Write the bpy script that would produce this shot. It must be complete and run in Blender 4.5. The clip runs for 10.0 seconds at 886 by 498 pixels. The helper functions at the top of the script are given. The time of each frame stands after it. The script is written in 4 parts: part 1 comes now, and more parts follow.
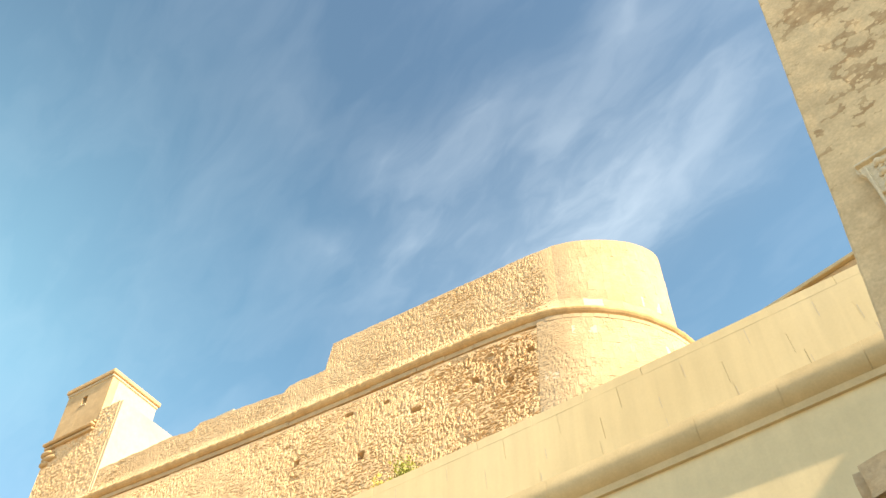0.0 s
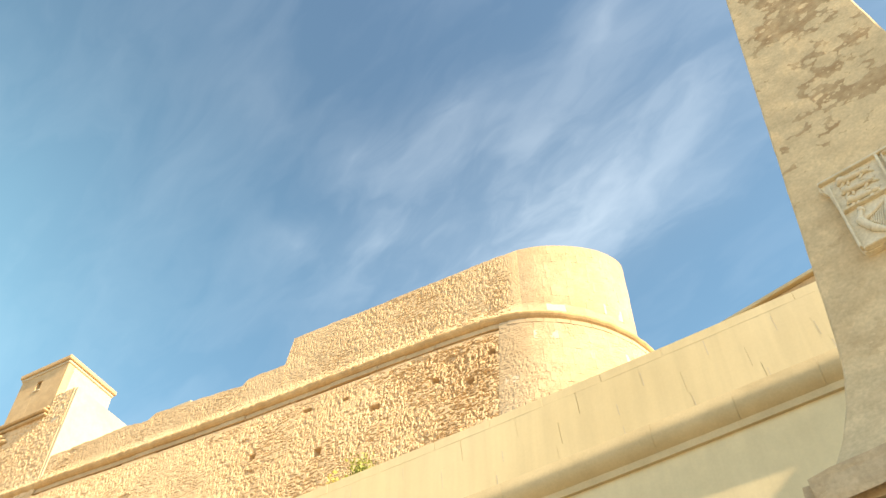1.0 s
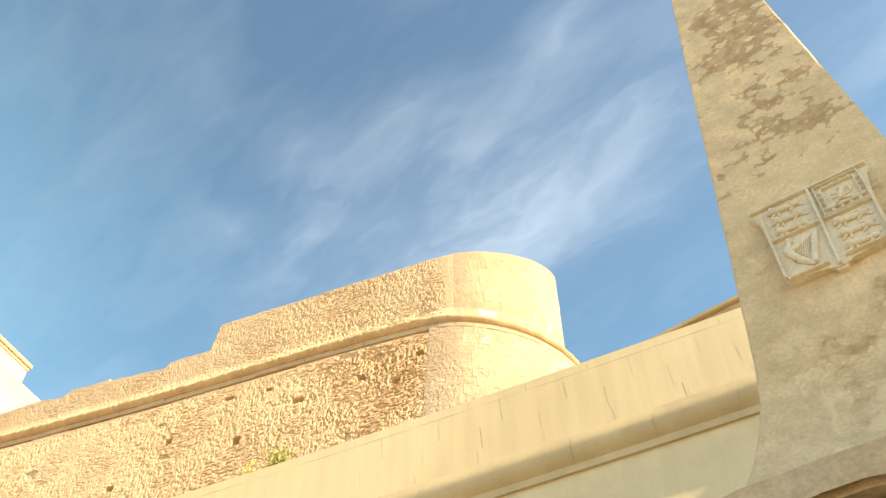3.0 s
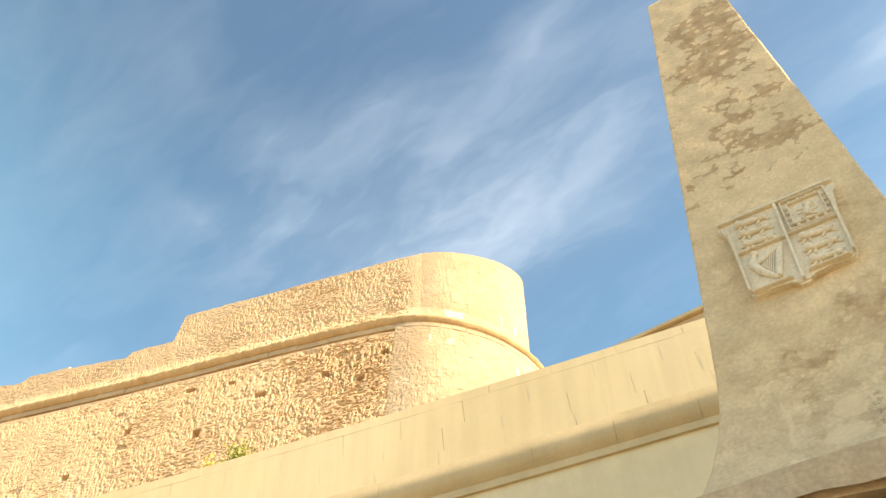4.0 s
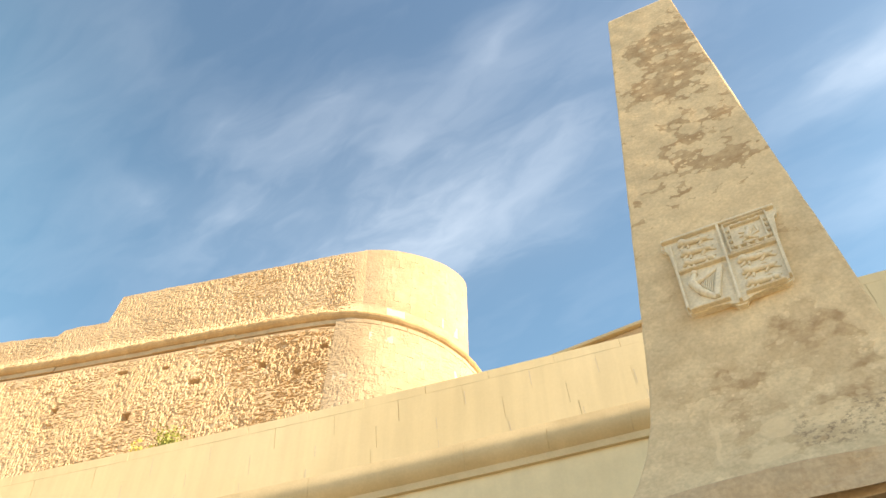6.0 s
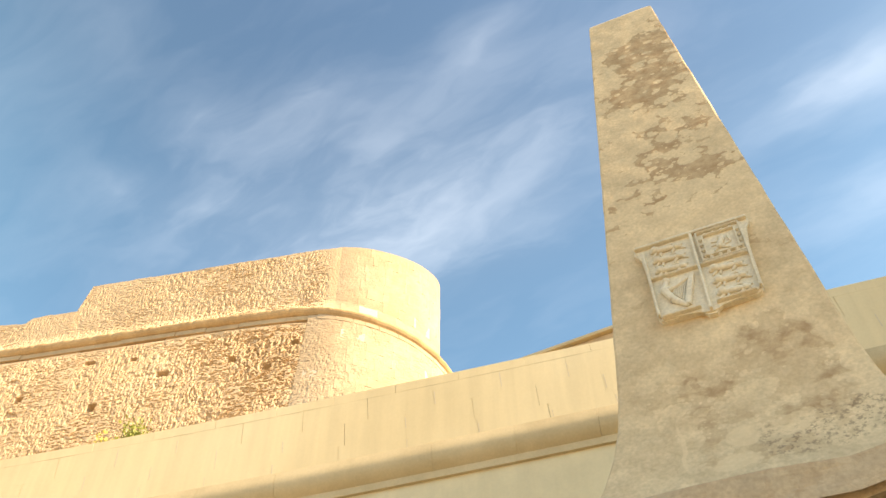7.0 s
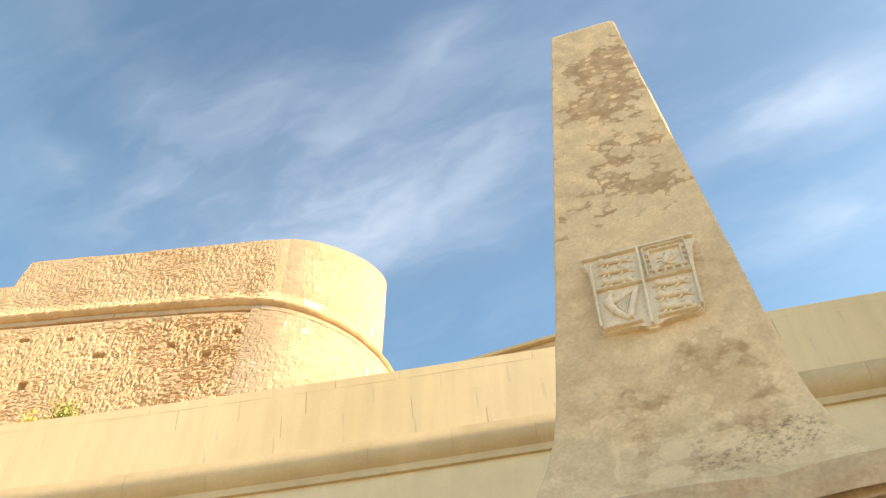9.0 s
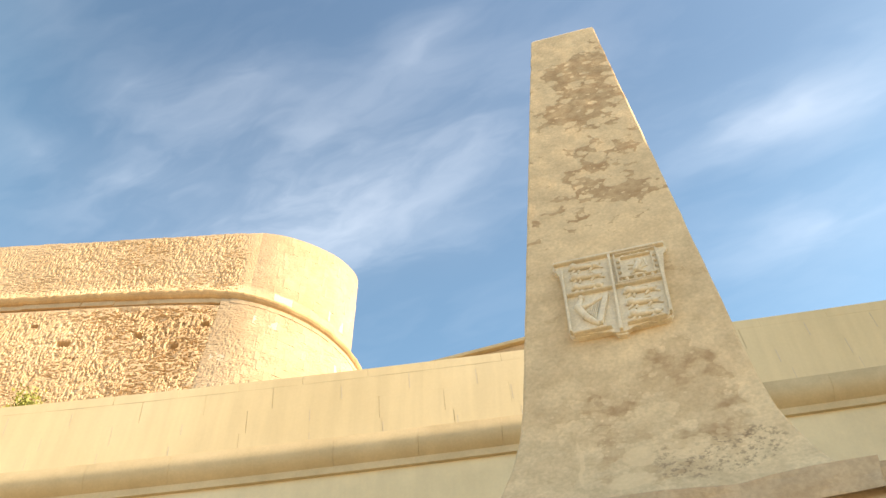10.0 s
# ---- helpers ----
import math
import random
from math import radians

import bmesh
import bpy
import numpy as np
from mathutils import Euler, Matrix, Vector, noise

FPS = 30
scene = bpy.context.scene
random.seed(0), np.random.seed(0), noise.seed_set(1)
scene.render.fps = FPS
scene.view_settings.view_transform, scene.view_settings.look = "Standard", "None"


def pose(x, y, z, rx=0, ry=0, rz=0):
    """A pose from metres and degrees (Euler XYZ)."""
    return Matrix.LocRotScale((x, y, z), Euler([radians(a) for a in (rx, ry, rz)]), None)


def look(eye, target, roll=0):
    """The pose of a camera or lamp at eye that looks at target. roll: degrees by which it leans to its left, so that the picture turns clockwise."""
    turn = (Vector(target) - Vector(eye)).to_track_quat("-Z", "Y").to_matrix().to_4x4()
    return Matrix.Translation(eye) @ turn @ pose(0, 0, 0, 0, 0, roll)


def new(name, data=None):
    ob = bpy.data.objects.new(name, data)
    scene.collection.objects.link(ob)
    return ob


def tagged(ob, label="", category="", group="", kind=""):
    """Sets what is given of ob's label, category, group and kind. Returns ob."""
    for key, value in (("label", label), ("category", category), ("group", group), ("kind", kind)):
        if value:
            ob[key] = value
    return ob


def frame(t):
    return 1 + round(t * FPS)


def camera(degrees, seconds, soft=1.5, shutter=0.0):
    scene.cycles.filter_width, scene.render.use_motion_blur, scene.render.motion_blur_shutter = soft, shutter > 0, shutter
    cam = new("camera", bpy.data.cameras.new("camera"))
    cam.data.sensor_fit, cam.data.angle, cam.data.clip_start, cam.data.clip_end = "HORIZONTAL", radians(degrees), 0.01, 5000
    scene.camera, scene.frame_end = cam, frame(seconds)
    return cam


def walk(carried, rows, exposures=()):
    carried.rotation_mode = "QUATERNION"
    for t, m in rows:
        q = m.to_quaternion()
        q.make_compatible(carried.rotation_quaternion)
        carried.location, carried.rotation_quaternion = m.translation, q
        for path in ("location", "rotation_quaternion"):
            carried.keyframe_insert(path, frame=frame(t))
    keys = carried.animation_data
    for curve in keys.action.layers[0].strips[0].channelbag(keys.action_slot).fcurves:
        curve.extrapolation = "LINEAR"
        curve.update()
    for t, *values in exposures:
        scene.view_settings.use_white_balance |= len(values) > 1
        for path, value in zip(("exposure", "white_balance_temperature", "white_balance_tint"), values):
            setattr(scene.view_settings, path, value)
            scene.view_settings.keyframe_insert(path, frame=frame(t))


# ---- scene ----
cam = camera(51.1, 10.0)
EYE = 1.6
PITCH = 50.0
# a camera on a fixed stand, turning to its right at one tilt: seconds, degrees turned
TURNS = [
    (0.0, 13.64), (0.5, 12.33), (1.0, 10.37), (1.5, 8.73), (2.0, 7.13), (2.5, 5.75), (4.0, 1.33), (4.5, 0.0), (5.0, -1.43),
    (5.5, -2.62), (7.0, -6.27), (7.5, -7.4), (8.0, -8.61), (8.5, -9.7), (9.0, -11.15), (9.5, -12.32), (10.0, -13.77),
]
walk(cam, [(t, pose(0, 0, EYE, 90 + PITCH, 0, a)) for t, a in TURNS], exposures=[(0.0, 1.44, 6950, 2.0), (4.5, 1.44, 7000, 5.0), (10.0, 1.44, 7000, 8.0)])

# ---- light ----
SUN_ANGLE, SUN_HEIGHT = radians(-27.0), radians(39.0)
sun = new("sun", bpy.data.lights.new("sun", "SUN"))
sun.data.energy, sun.data.angle, sun.data.color = 5.05, radians(0.5), (1.0, 0.765, 0.54)
sun_dir = Vector((math.cos(SUN_ANGLE) * math.cos(SUN_HEIGHT), math.sin(SUN_ANGLE) * math.cos(SUN_HEIGHT), math.sin(SUN_HEIGHT)))
sun.matrix_world = look(sun_dir * 60, (0, 0, 0))


CLOUD_SHIFT = (0.35, 0.2)
# thin cloud on a layer one unit up: x, y, degrees, half length, half width, density
STREAKS = [
    (0.10, 0.70, -46, 0.50, 0.24, 0.135), (0.00, 0.76, -36, 0.50, 0.28, 0.15), (-0.06, 0.84, -10, 0.50, 0.20, 0.20), (0.24, 0.62, -42, 0.34, 0.14, 0.07), (-0.16, 0.70, -34, 0.34, 0.11, 0.11),
    (0.55, 0.505, -37, 0.30, 0.06, 0.15), (0.58, 0.48, -30, 0.44, 0.14, 0.15), (0.70, 0.63, -45, 0.30, 0.13, 0.18), (0.10, 0.50, -66, 0.16, 0.06, 0.13),
    (-0.22, 0.655, -30, 0.12, 0.06, 0.10), (-0.10, 0.61, -40, 0.12, 0.05, 0.09), (-0.35, 0.775, -20, 0.12, 0.06, 0.10), (-0.24, 0.795, -10, 0.16, 0.06, 0.09),
]
HAZE = (-0.95, 0.76, -55, 1.05, 0.74, 0.22)


def make_world():
    world = bpy.data.worlds.new("sky")
    scene.world = world
    world.use_nodes = True
    nt = world.node_tree
    nt.nodes.clear()
    n = nt.nodes.new
    ln = nt.links.new
    out, bg = n("ShaderNodeOutputWorld"), n("ShaderNodeBackground")
    sky = n("ShaderNodeTexSky")
    sky.sky_type, sky.sun_disc = "NISHITA", False
    sky.sun_elevation, sky.sun_rotation = SUN_HEIGHT, radians(90.0) - SUN_ANGLE
    sky.air_density, sky.dust_density, sky.ozone_density = 1.0, 1.0, 0.6
    co = n("ShaderNodeTexCoord")
    # thin high cloud on a flat layer far above: drawn-out noise, bent by a second noise
    split = n("ShaderNodeSeparateXYZ")
    ln(co.outputs["Generated"], split.inputs[0])
    up = n("ShaderNodeMath")
    up.operation = "MAXIMUM"
    up.inputs[1].default_value = 0.08
    ln(split.outputs["Z"], up.inputs[0])
    layer = n("ShaderNodeVectorMath")
    layer.operation = "DIVIDE"
    both = n("ShaderNodeCombineXYZ")
    for k in "XYZ":
        ln(up.outputs[0], both.inputs[k])
    ln(co.outputs["Generated"], layer.inputs[0])
    ln(both.outputs[0], layer.inputs[1])
    turn = n("ShaderNodeMapping")
    turn.inputs["Rotation"].default_value = (0, 0, radians(40))
    ln(layer.outputs[0], turn.inputs["Vector"])
    mp = n("ShaderNodeMapping")
    mp.inputs["Location"].default_value = (CLOUD_SHIFT[0], CLOUD_SHIFT[1], 0)
    mp.inputs["Scale"].default_value = (2.2, 5.4, 0)
    ln(turn.outputs[0], mp.inputs["Vector"])
    warp = n("ShaderNodeTexNoise")
    warp.inputs["Scale"].default_value, warp.inputs["Detail"].default_value = 1.7, 3.0
    ln(mp.outputs[0], warp.inputs["Vector"])
    add = n("ShaderNodeVectorMath")
    add.operation = "MULTIPLY_ADD"
    add.inputs[1].default_value = (0.9, 0.9, 0.9)
    ln(warp.outputs["Color"], add.inputs[0])
    ln(mp.outputs[0], add.inputs[2])
    wisps = n("ShaderNodeTexNoise")
    wisps.inputs["Scale"].default_value, wisps.inputs["Detail"].default_value, wisps.inputs["Roughness"].default_value = 1.5, 7.0, 0.54
    ln(add.outputs[0], wisps.inputs["Vector"])
    def calc(op, a, b):
        k = n("ShaderNodeMath")
        k.operation = op
        for i, v in enumerate((a, b)):
            if isinstance(v, float):
                k.inputs[i].default_value = v
            else:
                ln(v, k.inputs[i])
        return k.outputs[0]

    # where the thin cloud lies: long soft streaks, their ends torn by noise
    torn = n("ShaderNodeVectorMath")
    torn.operation = "MULTIPLY_ADD"
    torn.inputs[1].default_value = (0.10, 0.10, 0)
    ln(warp.outputs["Color"], torn.inputs[0])
    ln(layer.outputs[0], torn.inputs[2])

    def patch_of(x, y, angle, long, wide, dense):
        at = n("ShaderNodeMapping")
        at.vector_type = "TEXTURE"
        at.inputs["Location"].default_value = (x + 0.05, y + 0.05, 0.0)
        at.inputs["Rotation"].default_value = (0, 0, radians(angle))
        at.inputs["Scale"].default_value = (long, wide, 100.0)
        ln(torn.outputs[0], at.inputs["Vector"])
        soft = n("ShaderNodeTexGradient")
        soft.gradient_type = "QUADRATIC_SPHERE"
        ln(at.outputs[0], soft.inputs["Vector"])
        return calc("MULTIPLY", soft.outputs["Fac"], dense)

    cover = patch_of(*STREAKS[0])
    for streak in STREAKS[1:]:
        cover = calc("ADD", cover, patch_of(*streak))
    faint_veil = patch_of(*HAZE)
    fine = n("ShaderNodeMapRange")
    fine.interpolation_type = "SMOOTHSTEP"
    fine.inputs["From Min"].default_value, fine.inputs["From Max"].default_value = 0.30, 0.70
    fine.inputs["To Min"].default_value, fine.inputs["To Max"].default_value = 0.30, 1.05
    ln(wisps.outputs["Fac"], fine.inputs["Value"])
    faint = calc("MULTIPLY", calc("MAXIMUM", calc("SUBTRACT", wisps.outputs["Fac"], 0.42), 0.0), 0.20)
    thick = calc("MINIMUM", calc("ADD", calc("MULTIPLY", cover, fine.outputs["Result"]), faint), 0.45)
    mix = n("ShaderNodeMix")
    mix.data_type = "RGBA"
    mix.inputs["B"].default_value = (4.2, 4.5, 5.2, 1)
    ln(thick, mix.inputs["Factor"])
    # clearer and greener blue lower down, deeper overhead
    hue = n("ShaderNodeValToRGB")
    e = hue.color_ramp.elements
    e[0].position, e[0].color = 0.0, (1.0, 1.0, 1.0, 1)
    e[1].position, e[1].color = 1.0, (0.60, 0.655, 0.66, 1)
    for at, c in ((0.45, (0.93, 1.02, 0.98)), (0.62, (0.81, 0.98, 0.94)), (0.74, (0.735, 0.865, 0.835)), (0.84, (0.64, 0.725, 0.71))):
        e.new(at).color = (*c, 1)
    ln(split.outputs["Z"], hue.inputs["Fac"])
    toned = n("ShaderNodeMix")
    toned.data_type, toned.blend_type = "RGBA", "MULTIPLY"
    toned.inputs["Factor"].default_value = 1.0
    ln(sky.outputs[0], toned.inputs["A"])
    ln(hue.outputs["Color"], toned.inputs["B"])
    # a blue-green veil towards the low sky far along the face
    veiled = n("ShaderNodeMix")
    veiled.data_type = "RGBA"
    veiled.inputs["B"].default_value = (2.5, 4.7, 5.4, 1)
    ln(faint_veil, veiled.inputs["Factor"])
    ln(toned.outputs["Result"], veiled.inputs["A"])
    ln(veiled.outputs["Result"], mix.inputs["A"])
    ln(mix.outputs["Result"], bg.inputs["Color"])
    bg.inputs["Strength"].default_value = 0.125
    ln(bg.outputs[0], out.inputs[0])


make_world()


# ---- materials ----
def stone(name, dark, mid, light, scale=1.0, bump=0.3, rough=0.9, grain=60.0, stain=0.5, per_piece=0.0, streaks=0.0, grainy=0.7):
    """Limestone: two scales of mottling, fine pitting, optional rain streaks and a shade of its own for each piece."""
    m = bpy.data.materials.new(name)
    m.use_nodes = True
    nt = m.node_tree
    n, ln = nt.nodes.new, nt.links.new
    bsdf = nt.nodes["Principled BSDF"]
    bsdf.inputs["Roughness"].default_value = rough
    bsdf.inputs["Specular IOR Level"].default_value = 0.25
    geo = n("ShaderNodeNewGeometry")

    def noise_tex(s, detail=4.0, roughness=0.55, vector=None):
        t = n("ShaderNodeTexNoise")
        t.inputs["Scale"].default_value, t.inputs["Detail"].default_value, t.inputs["Roughness"].default_value = s, detail, roughness
        ln(vector or geo.outputs["Position"], t.inputs["Vector"])
        return t.outputs["Fac"]

    big = noise_tex(0.9 * scale, 5.0)
    ramp = n("ShaderNodeValToRGB")
    e = ramp.color_ramp.elements
    e[0].position, e[0].color = 0.28, (*dark, 1)
    e[1].position, e[1].color = 0.75, (*light, 1)
    k = e.new(0.5)
    k.color = (*mid, 1)
    ln(big, ramp.inputs["Fac"])
    colour = ramp.outputs["Color"]

    def multiply(colour, fac, low, high, amount):
        r = n("ShaderNodeMapRange")
        r.inputs["From Min"].default_value, r.inputs["From Max"].default_value = 0.35, 0.65
        r.inputs["To Min"].default_value, r.inputs["To Max"].default_value = low, high
        ln(fac, r.inputs["Value"])
        x = n("ShaderNodeMix")
        x.data_type, x.blend_type = "RGBA", "MULTIPLY"
        x.inputs["Factor"].default_value = amount
        ln(colour, x.inputs["A"])
        ln(r.outputs["Result"], x.inputs["B"])
        return x.outputs["Result"]

    colour = multiply(colour, noise_tex(5.0 * scale, 6.0, 0.65), 0.72, 1.12, stain)
    colour = multiply(colour, noise_tex(grain, 3.0), 0.85, 1.08, grainy)
    if streaks:
        mp = n("ShaderNodeMapping")
        mp.inputs["Scale"].default_value = (3.5, 3.5, 0.22)
        ln(geo.outputs["Position"], mp.inputs["Vector"])
        colour = multiply(colour, noise_tex(1.6, 5.0, 0.6, mp.outputs[0]), 0.80, 1.05, streaks)
    if per_piece:
        info = n("ShaderNodeObjectInfo")
        colour = multiply(colour, info.outputs["Random"], 1.0 - per_piece, 1.0 + per_piece * 0.4, 1.0)
    ln(colour, bsdf.inputs["Base Color"])
    b = n("ShaderNodeBump")
    b.inputs["Strength"].default_value, b.inputs["Distance"].default_value = bump, 0.02
    ln(noise_tex(grain * 0.4, 6.0, 0.7), b.inputs["Height"])
    ln(b.outputs["Normal"], bsdf.inputs["Normal"])
    return m


def plain(name, colour, rough=0.8, metal=0.0):
    m = bpy.data.materials.new(name)
    m.use_nodes = True
    b = m.node_tree.nodes["Principled BSDF"]
    b.inputs["Base Color"].default_value = (*colour, 1)
    b.inputs["Roughness"].default_value, b.inputs["Metallic"].default_value = rough, metal
    return m


M_WALL = stone("limewashed_ashlar", (0.66, 0.535, 0.312), (0.72, 0.59, 0.353), (0.75, 0.625, 0.39), 0.35, 0.04, stain=0.08, grain=30, streaks=0.35, grainy=0.12)
M_SCARP = stone("rendered_scarp", (0.66, 0.555, 0.345), (0.71, 0.605, 0.385), (0.75, 0.645, 0.425), 0.4, 0.04, stain=0.25, grain=30, streaks=0.25, grainy=0.15)
M_CORDON = stone("weathered_cordon_stone", (0.47, 0.37, 0.215), (0.57, 0.46, 0.275), (0.64, 0.52, 0.32), 0.8, 0.10, stain=0.3, grain=40, grainy=0.3)
# dark mortar of the parapet; also paints the shade in the plinth's recess
M_JOINT = stone("dirty_mortar_and_gap_shade", (0.22, 0.16, 0.09), (0.28, 0.21, 0.12), (0.33, 0.26, 0.16), 2.0, 0.3)
M_RUBBLE = stone("eroded_rubble", (0.58, 0.412, 0.242), (0.65, 0.472, 0.286), (0.69, 0.517, 0.326), 0.6, 0.12, stain=0.35, grain=60)
M_ASHLAR = stone("pale_ashlar", (0.45, 0.33, 0.20), (0.505, 0.38, 0.242), (0.54, 0.425, 0.286), 0.7, 0.12, stain=0.4, grain=40, per_piece=0.05)
M_WORN = stone("worn_ashlar", (0.38, 0.275, 0.16), (0.45, 0.335, 0.205), (0.50, 0.385, 0.25), 0.9, 0.3, stain=0.5, grain=40, per_piece=0.08)
# pale stone; on the lookout's sun side its paleness stands in for sunlight
M_WHITE = stone("pale_and_sunlit_stone", (0.48, 0.41, 0.29), (0.52, 0.445, 0.325), (0.55, 0.475, 0.35), 0.7, 0.2, stain=0.3)
M_ROLL = stone("orange_worn_stone", (0.44, 0.29, 0.14), (0.53, 0.36, 0.18), (0.60, 0.43, 0.235), 0.8, 0.35, stain=0.5, grain=30)
M_PALE = stone("pale_replaced_stone", (0.56, 0.47, 0.35), (0.60, 0.51, 0.39), (0.63, 0.54, 0.42), 0.7, 0.2, stain=0.2)
M_LOOKOUT = stone("lookout_stone", (0.45, 0.315, 0.175), (0.53, 0.38, 0.215), (0.58, 0.43, 0.255), 0.8, 0.2, stain=0.4, grain=40)
M_GROUND = stone("dusty_paving", (0.30, 0.24, 0.16), (0.35, 0.285, 0.193), (0.39, 0.32, 0.22), 0.5, 0.3)


def flaked_stone(name, body, crust, grey, amount=0.5, scale=1.0, crusts=(), scars=(), specked=()):
    """Tan limestone whose brown crust has come off in hard-edged flakes."""
    m = stone(name, tuple(c * 0.86 for c in body), body, tuple(min(1, c * 1.1) for c in body), 2.5, 0.25, stain=0.45, grain=70)
    nt = m.node_tree
    n, ln = nt.nodes.new, nt.links.new
    bsdf = nt.nodes["Principled BSDF"]
    under = bsdf.inputs["Base Color"].links[0].from_socket
    geo = n("ShaderNodeNewGeometry")
    flat = n("ShaderNodeMapping")
    flat.inputs["Scale"].default_value = (1.0, 1.0, 1.2)
    ln(geo.outputs["Position"], flat.inputs["Vector"])

    def tex(s, detail, rough, distort=0.0):
        t = n("ShaderNodeTexNoise")
        t.inputs["Scale"].default_value, t.inputs["Detail"].default_value = s, detail
        t.inputs["Roughness"].default_value, t.inputs["Distortion"].default_value = rough, distort
        ln(flat.outputs[0], t.inputs["Vector"])
        return t.outputs["Fac"]

    def ramp(fac, lo, hi):
        r = n("ShaderNodeMapRange")
        r.interpolation_type = "SMOOTHSTEP"
        r.inputs["From Min"].default_value, r.inputs["From Max"].default_value = lo, hi
        ln(fac, r.inputs["Value"])
        return r.outputs["Result"]

    def maths(op, a, b):
        k = n("ShaderNodeMath")
        k.operation = op
        for i, v in enumerate((a, b)):
            if isinstance(v, float):
                k.inputs[i].default_value = v
            else:
                ln(v, k.inputs[i])
        return k.outputs[0]

    def blend(fac, a, colour):
        x = n("ShaderNodeMix")
        x.data_type = "RGBA"
        ln(fac, x.inputs["Factor"])
        ln(a, x.inputs["A"])
        x.inputs["B"].default_value = (*colour, 1)
        return x.outputs["Result"]

    height = n("ShaderNodeSeparateXYZ")
    ln(geo.outputs["Position"], height.inputs[0])
    scaled = maths("DIVIDE", height.outputs["Z"], 7.1)
    # place on the face: metres across its middle line, metres over the eye
    across = n("ShaderNodeVectorMath")
    across.operation = "DOT_PRODUCT"
    across.inputs[1].default_value = (0.8688, -0.4951, 0.0)
    ln(geo.outputs["Position"], across.inputs[0])
    spot = n("ShaderNodeCombineXYZ")
    ln(maths("ADD", across.outputs["Value"], 0.027), spot.inputs["X"])
    ln(maths("SUBTRACT", height.outputs["Z"], EYE), spot.inputs["Y"])
    frayed = n("ShaderNodeVectorMath")
    frayed.operation = "MULTIPLY_ADD"
    frayed.inputs[1].default_value = (0.09, 0.09, 0.0)
    rag = n("ShaderNodeTexNoise")
    rag.inputs["Scale"].default_value, rag.inputs["Detail"].default_value = 9.0, 5.0
    ln(geo.outputs["Position"], rag.inputs["Vector"])
    ln(rag.outputs["Color"], frayed.inputs[0])
    ln(spot.outputs[0], frayed.inputs[2])

    def patches(rows, start):
        total = None
        for a, z, ra, rz, dense in rows:
            at = n("ShaderNodeMapping")
            at.vector_type = "TEXTURE"
            at.inputs["Location"].default_value = (a + 0.045, z + 0.045, 0.0)
            at.inputs["Scale"].default_value = (ra, rz, 1.0)
            ln(frayed.outputs[0], at.inputs["Vector"])
            soft_spot = n("ShaderNodeTexGradient")
            soft_spot.gradient_type = "SPHERICAL"
            ln(at.outputs[0], soft_spot.inputs["Vector"])
            one = maths("MULTIPLY", soft_spot.outputs["Fac"], dense)
            total = maths("ADD", total, one) if total else maths("ADD", one, start)
        return maths("MINIMUM", total, 1.0) if total else maths("ADD", 0.5, 0.0)

    where = maths("MULTIPLY", maths("SUBTRACT", patches(crusts, 0.16), 0.5), 0.50)
    spread = maths("ADD", maths("ADD", maths("MULTIPLY", tex(1.9 * scale, 3.0, 0.55), 0.5), 0.25), where)
    region = ramp(spread, 0.60 - 0.16 * amount, 0.72 - 0.16 * amount)
    bent = n("ShaderNodeVectorMath")
    bent.operation = "MULTIPLY_ADD"
    bent.inputs[1].default_value = (0.05, 0.05, 0.05)
    wobble = n("ShaderNodeTexNoise")
    wobble.inputs["Scale"].default_value, wobble.inputs["Detail"].default_value = 16.0 * scale, 4.0
    ln(flat.outputs[0], wobble.inputs["Vector"])
    ln(wobble.outputs["Color"], bent.inputs[0])
    ln(flat.outputs[0], bent.inputs[2])
    def discs(size):
        v = n("ShaderNodeTexVoronoi")
        v.inputs["Scale"].default_value = size * scale
        ln(bent.outputs[0], v.inputs["Vector"])
        return v.outputs["Distance"]

    # round pale scars of several sizes that run into each other; the crust is what is left between them
    ragged = maths("MULTIPLY", maths("SUBTRACT", tex(8.0 * scale, 5.0, 0.62), 0.5), 0.60)
    left = maths("ADD", maths("MINIMUM", maths("MINIMUM", discs(8.0), maths("ADD", discs(15.0), 0.06)), maths("ADD", discs(31.0), 0.16)), ragged)
    limit = maths("SUBTRACT", 0.50, maths("MULTIPLY", maths("SUBTRACT", spread, 0.5), 1.15))
    flakes = ramp(maths("SUBTRACT", left, limit), 0.0, 0.035)
    soft = ramp(tex(6.0 * scale, 7.0, 0.62), 0.45, 0.58)
    hard = n("ShaderNodeMapRange")
    hard.inputs["From Min"].default_value, hard.inputs["From Max"].default_value = 0.57, 0.70
    hard.inputs["To Min"].default_value, hard.inputs["To Max"].default_value = 0.42, 0.92
    ln(scaled, hard.inputs["Value"])
    edge = n("ShaderNodeMix")
    ln(hard.outputs["Result"], edge.inputs["Factor"])
    ln(soft, edge.inputs["A"])
    ln(flakes, edge.inputs["B"])
    patch = n("ShaderNodeMix")
    ln(hard.outputs["Result"], patch.inputs["Factor"])
    ln(region, patch.inputs["A"])
    patch.inputs["B"].default_value = 1.0
    crusted = maths("MULTIPLY", patch.outputs["Result"], edge.outputs["Result"])
    mottle = maths("ADD", maths("MULTIPLY", ramp(tex(17.0 * scale, 6.0, 0.65), 0.3, 0.7), 0.55), 0.45)
    colour = blend(maths("MULTIPLY", crusted, mottle), under, crust)
